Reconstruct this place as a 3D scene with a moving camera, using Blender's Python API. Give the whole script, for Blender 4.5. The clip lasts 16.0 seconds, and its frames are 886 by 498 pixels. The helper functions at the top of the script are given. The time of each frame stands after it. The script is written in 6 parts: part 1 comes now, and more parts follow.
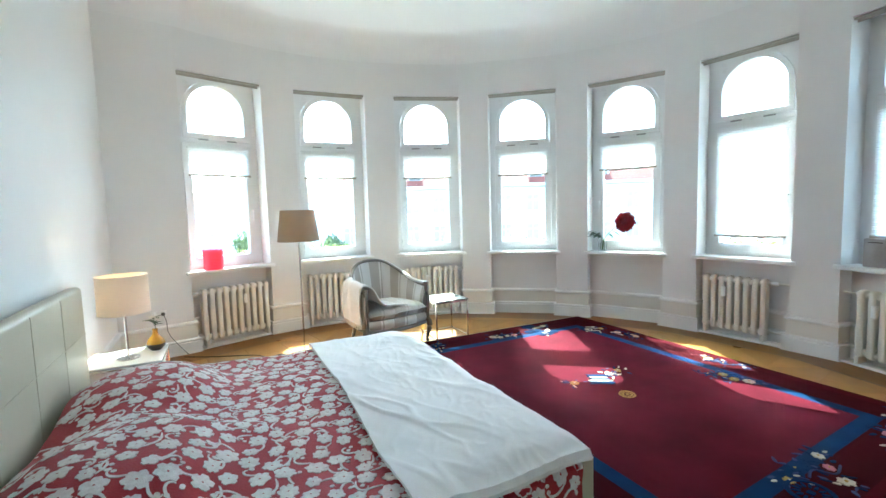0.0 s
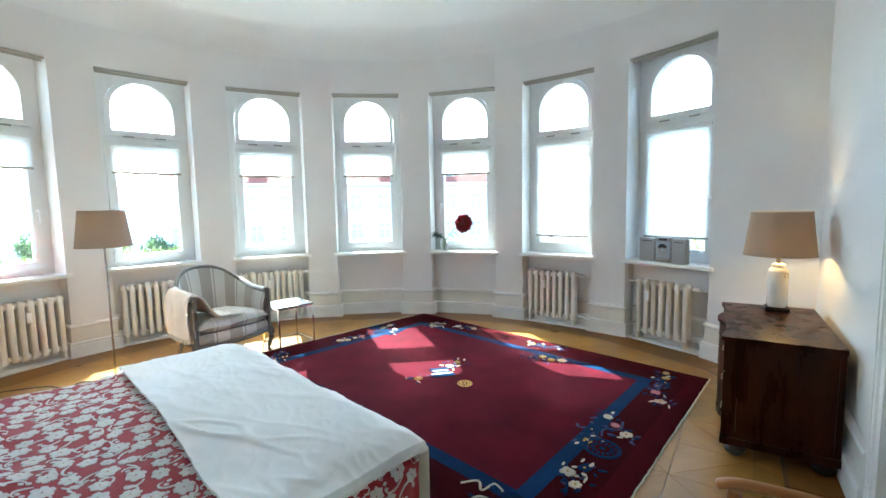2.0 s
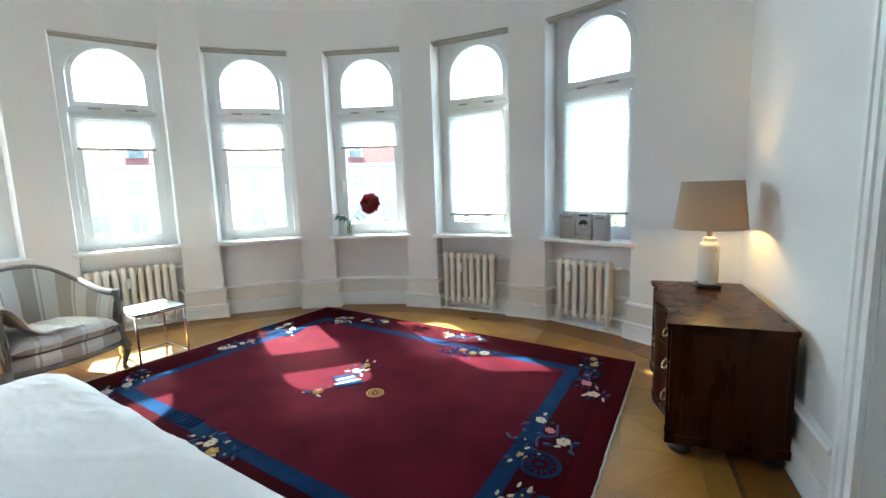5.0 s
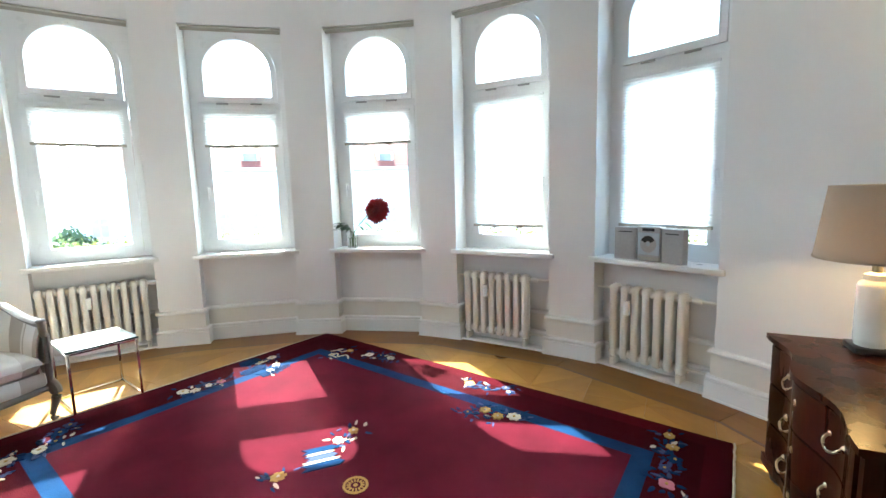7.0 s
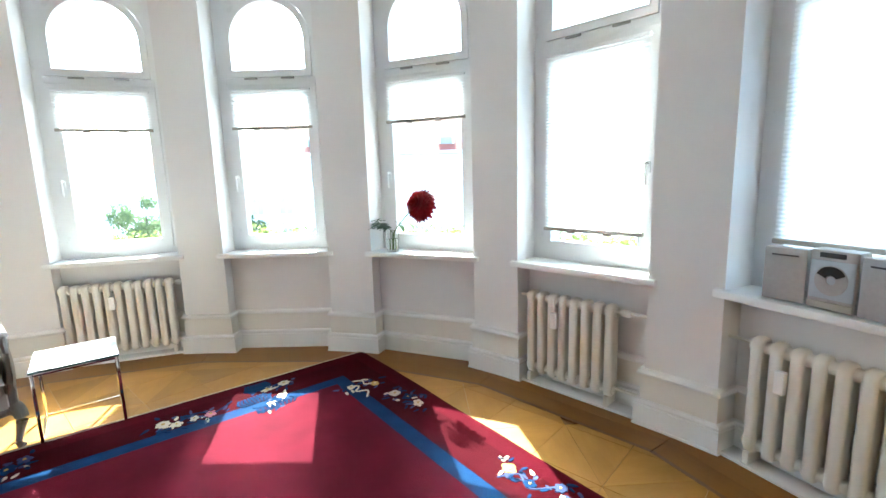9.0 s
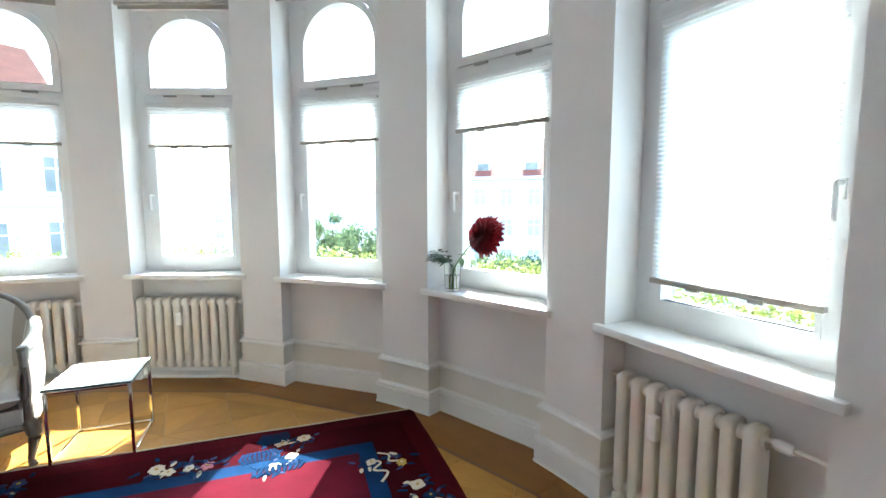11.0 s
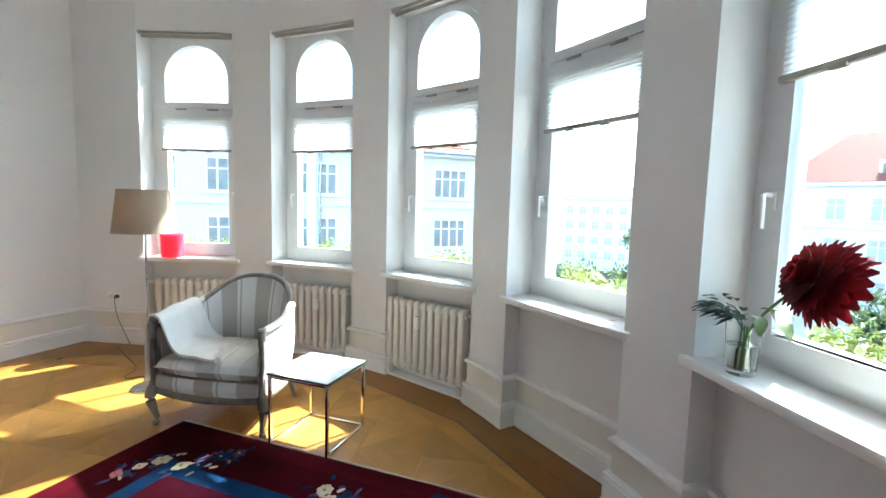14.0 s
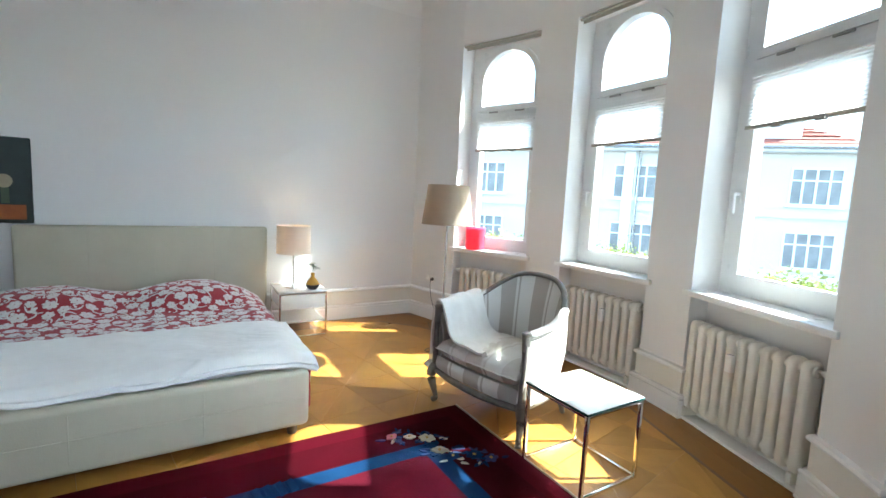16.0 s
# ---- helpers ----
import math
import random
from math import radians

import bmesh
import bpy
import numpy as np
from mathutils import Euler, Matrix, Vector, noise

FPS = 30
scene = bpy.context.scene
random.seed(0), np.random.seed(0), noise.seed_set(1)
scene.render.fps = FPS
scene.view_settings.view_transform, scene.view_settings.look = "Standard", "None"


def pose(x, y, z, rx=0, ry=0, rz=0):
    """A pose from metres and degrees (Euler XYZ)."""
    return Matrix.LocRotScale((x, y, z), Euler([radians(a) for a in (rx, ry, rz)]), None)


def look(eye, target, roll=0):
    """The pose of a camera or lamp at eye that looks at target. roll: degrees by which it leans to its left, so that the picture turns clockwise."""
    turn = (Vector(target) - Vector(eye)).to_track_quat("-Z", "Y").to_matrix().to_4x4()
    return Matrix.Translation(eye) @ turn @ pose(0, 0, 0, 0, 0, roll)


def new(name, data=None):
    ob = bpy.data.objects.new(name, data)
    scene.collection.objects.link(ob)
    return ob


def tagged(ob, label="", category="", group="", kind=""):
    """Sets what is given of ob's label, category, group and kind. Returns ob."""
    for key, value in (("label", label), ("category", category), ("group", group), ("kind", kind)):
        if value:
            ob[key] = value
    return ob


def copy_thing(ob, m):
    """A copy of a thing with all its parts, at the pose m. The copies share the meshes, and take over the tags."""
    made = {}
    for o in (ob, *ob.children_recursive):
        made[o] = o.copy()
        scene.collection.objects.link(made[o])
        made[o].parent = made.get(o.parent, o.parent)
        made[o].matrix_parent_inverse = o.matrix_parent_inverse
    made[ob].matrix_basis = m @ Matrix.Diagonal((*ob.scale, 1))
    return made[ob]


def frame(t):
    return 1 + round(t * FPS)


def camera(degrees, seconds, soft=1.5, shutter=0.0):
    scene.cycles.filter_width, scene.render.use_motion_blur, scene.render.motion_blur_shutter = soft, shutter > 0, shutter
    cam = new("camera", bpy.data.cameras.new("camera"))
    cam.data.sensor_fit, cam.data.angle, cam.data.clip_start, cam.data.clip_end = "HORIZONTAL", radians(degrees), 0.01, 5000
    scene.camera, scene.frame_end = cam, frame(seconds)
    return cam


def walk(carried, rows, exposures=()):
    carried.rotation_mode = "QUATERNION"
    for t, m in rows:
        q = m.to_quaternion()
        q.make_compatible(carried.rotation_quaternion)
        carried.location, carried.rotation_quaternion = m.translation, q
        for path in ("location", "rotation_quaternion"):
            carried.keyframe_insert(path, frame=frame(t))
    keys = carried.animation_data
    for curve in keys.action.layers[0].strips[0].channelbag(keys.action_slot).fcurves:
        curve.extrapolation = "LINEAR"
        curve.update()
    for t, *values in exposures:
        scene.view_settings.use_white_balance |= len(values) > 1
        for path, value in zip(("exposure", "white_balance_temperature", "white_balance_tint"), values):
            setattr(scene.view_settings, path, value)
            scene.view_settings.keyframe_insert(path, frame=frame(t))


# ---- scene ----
cam = camera(89.03, 16.0)
PATH = [
    (0, (0.370, -0.268, 1.502), (1.137, 1.571, 1.330), -1.64),
    (0.5, (0.383, -0.274, 1.508), (1.304, 1.494, 1.336), -1.56),
    (1, (0.407, -0.290, 1.524), (1.460, 1.402, 1.351), -1.42),
    (1.5, (0.425, -0.307, 1.516), (1.607, 1.297, 1.345), -1.16),
    (2, (0.419, -0.335, 1.532), (1.732, 1.161, 1.341), -1.05),
    (2.5, (0.420, -0.337, 1.516), (1.818, 1.075, 1.282), -1.05),
    (3, (0.424, -0.321, 1.494), (1.854, 1.050, 1.222), -1.17),
    (3.5, (0.466, -0.268, 1.482), (1.870, 1.126, 1.190), -1.54),
    (4, (0.627, -0.206, 1.492), (1.996, 1.224, 1.208), -2.14),
    (4.5, (0.803, -0.105, 1.478), (2.216, 1.282, 1.201), -2.17),
    (5, (0.897, 0.072, 1.473), (2.464, 1.283, 1.194), -1.84),
    (7.5, (2.086, 0.676, 1.469), (3.483, 2.086, 1.229), -1.27),
    (8, (2.422, 0.736, 1.447), (3.631, 2.308, 1.190), -1.24),
    (8.5, (2.645, 0.900, 1.515), (3.788, 2.512, 1.207), -1.47),
    (11, (3.755, 1.545, 1.492), (4.289, 3.462, 1.287), -0.09),
    (11.5, (3.916, 1.664, 1.454), (4.145, 3.642, 1.267), 0.48),
    (12, (3.994, 1.840, 1.476), (4.043, 3.825, 1.233), 0.26),
    (12.5, (4.113, 2.036, 1.470), (4.014, 4.019, 1.224), 0.46),
    (13, (4.148, 2.158, 1.482), (3.890, 4.129, 1.262), 0.83),
    (13.5, (4.246, 2.332, 1.455), (3.704, 4.249, 1.281), 1.27),
    (14, (4.265, 2.494, 1.483), (3.456, 4.313, 1.293), 1.53),
    (14.5, (4.227, 2.683, 1.472), (3.193, 4.384, 1.279), 1.99),
    (15, (4.176, 2.812, 1.450), (2.889, 4.329, 1.242), 2.30),
    (15.5, (4.153, 2.880, 1.443), (2.619, 4.145, 1.222), 2.21),
    (16, (4.136, 2.924, 1.431), (2.375, 3.846, 1.210), 2.81),
]
EXPOSURES = [(0.0, 3.74, 5650, -11), (3.0, 3.62, 5700, -10), (5.0, 3.57, 5850, -9), (8.5, 3.88, 6000, -5), (11.0, 3.50, 5950, -5), (12.5, 3.23, 5900, -5), (14.0, 3.11, 5900, -6), (16.0, 3.16, 5900, -4)]
walk(cam, [(t, look(eye, target, roll)) for t, eye, target, roll in PATH], EXPOSURES)

# ---- light ----
SUN_AZ, SUN_EL = radians(68.3), radians(45.7)
world = bpy.data.worlds.new("sky")
scene.world = world
world.use_nodes = True
wn = world.node_tree.nodes
sky = wn.new("ShaderNodeTexSky")
sky.sky_type = "NISHITA"
sky.sun_disc = False
sky.sun_elevation = SUN_EL
sky.sun_rotation = math.pi / 2 - SUN_AZ
sky.air_density, sky.dust_density = 1.0, 1.2
wn["Background"].inputs["Strength"].default_value = 0.15
world.node_tree.links.new(sky.outputs[0], wn["Background"].inputs["Color"])

sun = new("sun", bpy.data.lights.new("sun", "SUN"))
sun.data.energy, sun.data.angle, sun.data.color = 3.2, radians(0.5), (1.0, 0.95, 0.87)
SUN_WAY = Vector((math.cos(SUN_EL) * math.cos(SUN_AZ), math.cos(SUN_EL) * math.sin(SUN_AZ), math.sin(SUN_EL)))
sun.matrix_world = look(SUN_WAY * 50, (0, 0, 0))

# ---- plan ----
CX, CY, RW = 1.66, 2.26, 3.642
STEP, MIDDLE = 20.81, 52.82
HALF = 0.46                     # half the width of a window niche
FACE = math.sqrt(RW * RW - HALF * HALF)
TOP, SILL = 3.088, 0.897        # reveal top, sill top
BACK = 3.83                     # inner face of the window frames
OUTER = 4.02
SPRING = 3.52                   # where the cove begins
WALL_L, WALL_R = (-0.97, 5.17), (4.90, 0.345)
DIR_L, DIR_R = radians(93.4), radians(16.3)


# each window's own small turn (degrees), shift along the wall and shift outwards
SET = {1: (-1.33, 0.015, 0.036), 2: (-1.69, 0.005, 0.012), 3: (1.22, 0.006, -0.002), 4: (2.11, 0.008, -0.032), 5: (0.77, 0.016, -0.003), 6: (-0.32, 0.001, -0.025), 7: (0.98, -0.007, 0.022)}


def way(deg):
    return Vector((math.cos(radians(deg)), math.sin(radians(deg)), 0))


def angle_of(i):
    return MIDDLE - (i - 4) * STEP


def bay(i):
    """Pose of window i: local x to the right seen from the room, y outwards, z up, origin on the floor at the bay's centre."""
    turn_, along, out = SET[i]
    n0, n = way(angle_of(i)), way(angle_of(i) + turn_)
    u0, u = Vector((n0.y, -n0.x, 0)), Vector((n.y, -n.x, 0))
    m = Matrix((u, n, (0, 0, 1))).transposed().to_4x4()
    m.translation = Vector((CX, CY, 0)) + n0 * (FACE + out) + u0 * along - n * FACE
    return m


def on_wall_r(s, off=0.0, z=0.0):
    """A point on the wall beside the chest: s metres from the bay's corner, off metres into the room."""
    d = Vector((-math.cos(DIR_R), -math.sin(DIR_R), 0))
    n = Vector((-math.sin(DIR_R), math.cos(DIR_R), 0))
    return Vector((*WALL_R, z)) + d * s + n * off


def on_wall_l(s, off=0.0, z=0.0):
    d = Vector((-math.cos(DIR_L), -math.sin(DIR_L), 0))
    n = Vector((math.sin(DIR_L), -math.cos(DIR_L), 0))
    return Vector((*WALL_L, z)) + d * s + n * off


# the two straight walls meet behind the camera
_a = np.array([[-math.cos(DIR_L), math.cos(DIR_R)], [-math.sin(DIR_L), math.sin(DIR_R)]])
_s = np.linalg.solve(_a, np.array(WALL_R) - np.array(WALL_L))
LEN_L, LEN_R = float(_s[0]), float(_s[1])
CORNER = on_wall_l(LEN_L)

# ---- materials ----


def material(name, c1, c2, scale=6.0, rough=0.5, bump=0.0, bump_scale=60.0, metallic=0.0, stretch=(1, 1, 1), rough_var=0.08, coat=0.0, sheen=0.0, detail=6.0, random_tint=0.0, spec=0.5):
    m = bpy.data.materials.new(name)
    m.use_nodes = True
    t, nn = m.node_tree, m.node_tree.nodes
    b = nn["Principled BSDF"]
    co = nn.new("ShaderNodeTexCoord")
    mp = nn.new("ShaderNodeMapping")
    mp.inputs["Scale"].default_value = stretch
    t.links.new(co.outputs["Object"], mp.inputs["Vector"])
    no = nn.new("ShaderNodeTexNoise")
    no.inputs["Scale"].default_value, no.inputs["Detail"].default_value = scale, detail
    t.links.new(mp.outputs[0], no.inputs["Vector"])
    fine = nn.new("ShaderNodeTexNoise")
    fine.inputs["Scale"].default_value, fine.inputs["Detail"].default_value = bump_scale, 4.0
    t.links.new(mp.outputs[0], fine.inputs["Vector"])
    mix = nn.new("ShaderNodeMixRGB")
    mix.inputs[1].default_value, mix.inputs[2].default_value = (*c1, 1), (*c2, 1)
    both = nn.new("ShaderNodeMath")
    both.operation = "MULTIPLY_ADD"
    both.inputs[1].default_value = 0.35
    t.links.new(fine.outputs[0], both.inputs[0])
    ramp = nn.new("ShaderNodeMapRange")
    ramp.inputs[1].default_value, ramp.inputs[2].default_value = 0.35, 1.0
    t.links.new(no.outputs[0], both.inputs[2])
    t.links.new(both.outputs[0], ramp.inputs[0])
    t.links.new(ramp.outputs[0], mix.inputs[0])
    colour = mix.outputs[0]
    if random_tint:
        oi = nn.new("ShaderNodeObjectInfo")
        hs = nn.new("ShaderNodeHueSaturation")
        mr = nn.new("ShaderNodeMapRange")
        mr.inputs[3].default_value, mr.inputs[4].default_value = 1 - random_tint, 1 + random_tint
        t.links.new(oi.outputs["Random"], mr.inputs[0])
        t.links.new(mr.outputs[0], hs.inputs["Value"])
        t.links.new(colour, hs.inputs["Color"])
        colour = hs.outputs[0]
    t.links.new(colour, b.inputs["Base Color"])
    rr = nn.new("ShaderNodeMapRange")
    rr.inputs[3].default_value, rr.inputs[4].default_value = max(rough - rough_var, 0.02), min(rough + rough_var, 1)
    t.links.new(no.outputs[0], rr.inputs[0])
    t.links.new(rr.outputs[0], b.inputs["Roughness"])
    b.inputs["Metallic"].default_value = metallic
    b.inputs["Coat Weight"].default_value = coat
    b.inputs["Specular IOR Level"].default_value = spec
    b.inputs["Sheen Weight"].default_value = sheen
    if bump:
        bu = nn.new("ShaderNodeBump")
        bu.inputs["Strength"].default_value, bu.inputs["Distance"].default_value = 1.0, bump
        t.links.new(fine.outputs[0], bu.inputs["Height"])
        t.links.new(bu.outputs[0], b.inputs["Normal"])
    return m


def glassy(name, colour=(1, 1, 1), rough=0.0, ior=1.45):
    m = bpy.data.materials.new(name)
    m.use_nodes = True
    b = m.node_tree.nodes["Principled BSDF"]
    b.inputs["Base Color"].default_value = (*colour, 1)
    b.inputs["Roughness"].default_value, b.inputs["IOR"].default_value = rough, ior
    b.inputs["Transmission Weight"].default_value = 1.0
    return m


def cloth(name, colour, glow_through, rough=0.9):
    """Thin cloth or paper that lets light through."""
    m = bpy.data.materials.new(name)
    m.use_nodes = True
    t, nn = m.node_tree, m.node_tree.nodes
    b, out = nn["Principled BSDF"], nn["Material Output"]
    b.inputs["Base Color"].default_value, b.inputs["Roughness"].default_value = (*colour, 1), rough
    tr = nn.new("ShaderNodeBsdfTranslucent")
    co = nn.new("ShaderNodeTexCoord")
    no = nn.new("ShaderNodeTexNoise")
    no.inputs["Scale"].default_value = 180.0
    t.links.new(co.outputs["Object"], no.inputs["Vector"])
    mx = nn.new("ShaderNodeMixRGB")
    mx.inputs[1].default_value, mx.inputs[2].default_value = (*[c * 0.93 for c in colour], 1), (*colour, 1)
    t.links.new(no.outputs[0], mx.inputs[0])
    t.links.new(mx.outputs[0], tr.inputs["Color"])
    t.links.new(mx.outputs[0], b.inputs["Base Color"])
    ms = nn.new("ShaderNodeMixShader")
    ms.inputs[0].default_value = glow_through
    t.links.new(b.outputs[0], ms.inputs[1])
    t.links.new(tr.outputs[0], ms.inputs[2])
    t.links.new(ms.outputs[0], out.inputs["Surface"])
    return m


def emitter(name, colour, strength):
    m = bpy.data.materials.new(name)
    m.use_nodes = True
    b = m.node_tree.nodes["Principled BSDF"]
    b.inputs["Base Color"].default_value = (*colour, 1)
    b.inputs["Emission Color"].default_value, b.inputs["Emission Strength"].default_value = (*colour, 1), strength
    return m


PAINT = material("wall_paint", (0.78, 0.775, 0.775), (0.82, 0.815, 0.815), 1.3, 0.75, 0.0012, 220)
CEIL = material("ceiling_paint", (0.82, 0.82, 0.82), (0.85, 0.85, 0.85), 1.0, 0.8, 0.0008, 200)
TRIM = material("gloss_white_paint", (0.80, 0.795, 0.785), (0.84, 0.835, 0.825), 3.0, 0.38, 0.0006, 60)
PVC = material("window_white", (0.80, 0.81, 0.82), (0.84, 0.85, 0.86), 4.0, 0.3, 0.0002, 40)
SILL_M = material("sill_white", (0.82, 0.82, 0.81), (0.87, 0.87, 0.86), 8.0, 0.3, 0.0004, 90)
RAD = material("radiator_enamel", (0.74, 0.715, 0.65), (0.80, 0.775, 0.71), 9.0, 0.35, 0.0006, 70)
PANE = glassy("window_pane", (1, 1, 1), 0.0, 1.1)
STEEL = material("brushed_steel", (0.5, 0.5, 0.5), (0.62, 0.62, 0.62), 30.0, 0.25, 0, 90, 1.0)
CHROME = material("chrome", (0.75, 0.75, 0.76), (0.82, 0.82, 0.83), 8.0, 0.08, 0, 90, 1.0, rough_var=0.04)
DARK = material("dark_hardware", (0.05, 0.05, 0.05), (0.09, 0.09, 0.085), 12.0, 0.45)
GREYHW = material("grey_hardware", (0.3, 0.3, 0.3), (0.42, 0.42, 0.42), 12.0, 0.4, metallic=0.6)
BLIND = cloth("pleated_paper", (0.95, 0.955, 0.96), 0.8)
BLIND_RAIL = material("blind_rail", (0.36, 0.335, 0.285), (0.44, 0.41, 0.355), 10, 0.45)
CREAM_PAINT = material("cream_paint", (0.74, 0.715, 0.66), (0.79, 0.765, 0.71), 3.0, 0.45, 0.0006, 60)
ROLLER = material("roller_tape", (0.34, 0.32, 0.28), (0.43, 0.405, 0.36), 14, 0.8, 0.001, 120)

# ---- mesh helpers ----


def part(name, bm, mat, parent=None, label="", smooth=True, angle=35):
    """Link a bmesh as one mesh object, under a thing or part where one is given. The mesh is in the parent's frame."""
    me = bpy.data.meshes.new(name)
    bm.normal_update()
    bm.to_mesh(me)
    bm.free()
    for m in mat if isinstance(mat, (list, tuple)) else [mat]:
        me.materials.append(m)
    if smooth:
        me.shade_smooth()
        me.set_sharp_from_angle(angle=radians(angle))
    ob = new(name, me)
    if parent is not None:
        ob.parent = parent
    if label:
        tagged(ob, label)
    return ob


def thing(name, m, label, category, group="", kind=""):
    e = new(name)
    e.empty_display_size = 0.1
    e.matrix_world = m
    return tagged(e, label, category, group, kind)


def shift(x=0.0, y=0.0, z=0.0):
    return Matrix.Translation((x, y, z))


def add_box(bm, lo, hi, m=Matrix(), bevel=0.0, seg=2):
    lo, hi = Vector(lo), Vector(hi)
    r = bmesh.ops.create_cube(bm, size=1.0, matrix=m @ shift(*((lo + hi) / 2)) @ Matrix.Diagonal((*(hi - lo), 1)))
    if bevel:
        es = list({e for v in r["verts"] for e in v.link_edges})
        bmesh.ops.bevel(bm, geom=es, offset=bevel, segments=seg, profile=0.5, affect="EDGES", clamp_overlap=True)
    return bm


def box(lo, hi, m=Matrix(), bevel=0.0, seg=2):
    return add_box(bmesh.new(), lo, hi, m, bevel, seg)


def add_prism(bm, pts, z0, z1, m=Matrix()):
    """An upright prism over the plan polygon pts."""
    low = [bm.verts.new(m @ Vector((x, y, z0))) for x, y in pts]
    top = [bm.verts.new(m @ Vector((x, y, z1))) for x, y in pts]
    n = len(pts)
    fs = [bm.faces.new(low[::-1]), bm.faces.new(top)]
    fs += [bm.faces.new((low[k], low[(k + 1) % n], top[(k + 1) % n], top[k])) for k in range(n)]
    bmesh.ops.recalc_face_normals(bm, faces=fs)
    return bm


def add_lathe(bm, profile, m=Matrix(), n=32, close=False):
    """A turned shape from (radius, height) pairs."""
    rings = []
    for r, z in profile:
        if r < 1e-6:
            rings.append([bm.verts.new(m @ Vector((0, 0, z)))])
        else:
            rings.append([bm.verts.new(m @ Vector((r * math.cos(2 * math.pi * k / n), r * math.sin(2 * math.pi * k / n), z))) for k in range(n)])
    fs = []
    for a, b in zip(rings, rings[1:] + ([rings[0]] if close else [])):
        for k in range(n):
            q = [a[k % len(a)], a[(k + 1) % len(a)], b[(k + 1) % len(b)], b[k % len(b)]]
            u = []
            for v in q:
                if v not in u:
                    u.append(v)
            if len(u) > 2:
                fs.append(bm.faces.new(u))
    bmesh.ops.recalc_face_normals(bm, faces=fs)
    return bm


def lathe(profile, m=Matrix(), n=32, close=False):
    return add_lathe(bmesh.new(), profile, m, n, close)


def add_sweep(bm, path, sections, closed=False, caps=True):
    """Sweeps plane sections, given as lists of 3D points at each station, into one skin."""
    rings = [[bm.verts.new(p) for p in s] for s in sections]
    fs = []
    n = len(rings[0])
    pairs = list(zip(rings, rings[1:])) + ([(rings[-1], rings[0])] if closed else [])
    for a, b in pairs:
        for k in range(n):
            fs.append(bm.faces.new((a[k], a[(k + 1) % n], b[(k + 1) % n], b[k])))
    if caps and not closed:
        fs += [bm.faces.new(rings[0][::-1]), bm.faces.new(rings[-1])]
    bmesh.ops.recalc_face_normals(bm, faces=fs)
    return bm


def add_tube(bm, path, radius, n=8, up=(0, 0, 1), squash=1.0, closed=False):
    """A round or oval bar along path. radius: one number or one a station; squash: its height over its width."""
    path = [Vector(p) for p in path]
    rad = radius if isinstance(radius, (list, tuple)) else [radius] * len(path)
    secs = []
    for k, p in enumerate(path):
        a = path[k - 1] if k or closed else p
        b = path[(k + 1) % len(path)] if k + 1 < len(path) or closed else p
        d = (b - a).normalized()
        s = d.cross(Vector(up))
        if s.length < 1e-4:
            s = d.cross(Vector((1, 0, 0)))
        s.normalize()
        w = s.cross(d).normalized()
        secs.append([p + s * rad[k] * math.cos(2 * math.pi * j / n) + w * rad[k] * squash * math.sin(2 * math.pi * j / n) for j in range(n)])
    return add_sweep(bm, path, secs, closed)


def tube(path, radius, n=8, **kw):
    return add_tube(bmesh.new(), path, radius, n, **kw)


def smooth_path(pts, steps=6):
    """A Catmull-Rom line through the points."""
    pts = [Vector(p) for p in pts]
    out = []
    for k in range(len(pts) - 1):
        a, b, c, d = pts[max(k - 1, 0)], pts[k], pts[k + 1], pts[min(k + 2, len(pts) - 1)]
        for j in range(steps):
            t = j / steps
            out.append(0.5 * (2 * b + (c - a) * t + (2 * a - 5 * b + 4 * c - d) * t * t + (3 * b - a - 3 * c + d) * t ** 3))
    return out + [pts[-1]]


def grid(nu, nv, f):
    """A sheet of nu by nv cells from f(u, v), u and v from 0 to 1."""
    bm = bmesh.new()
    vs = [[bm.verts.new(f(i / nu, j / nv)) for j in range(nv + 1)] for i in range(nu + 1)]
    for i in range(nu):
        for j in range(nv):
            bm.faces.new((vs[i][j], vs[i + 1][j], vs[i + 1][j + 1], vs[i][j + 1]))
    bm.normal_update()
    return bm


def thicken(bm, t):
    """Gives a sheet a thickness downwards along its normals."""
    bmesh.ops.solidify(bm, geom=bm.faces[:], thickness=t)
    return bm


# ---- large structure ----
def rim(i, side, n):
    """Plan point at the edge of window niche i, n metres out from the bay's centre along the window's axis."""
    return tuple((bay(i) @ Vector((side * HALF, n, 0)))[:2])


def between(p, q, n):
    """Plan points from p to q on a curve bowed like the bay's wall."""
    p, q = Vector(p), Vector(q)
    d = q - p
    bow = d.length_squared / (8 * RW)
    out = Vector((-d.y, d.x)).normalized()
    return [tuple(p.lerp(q, k / n) + out * bow * 4 * (k / n) * (1 - k / n)) for k in range(n + 1)]


wall_bay = thing("wall_bay", Matrix(), "white plastered curved wall of the window bay", "wall", kind="structure")
for i in range(1, 7):
    inner = between(rim(i, 1, FACE), rim(i + 1, -1, FACE), 6)
    part("pier", add_prism(bmesh.new(), inner + [rim(i + 1, -1, OUTER), rim(i, 1, OUTER)], 0, SPRING), PAINT, wall_bay, angle=30)
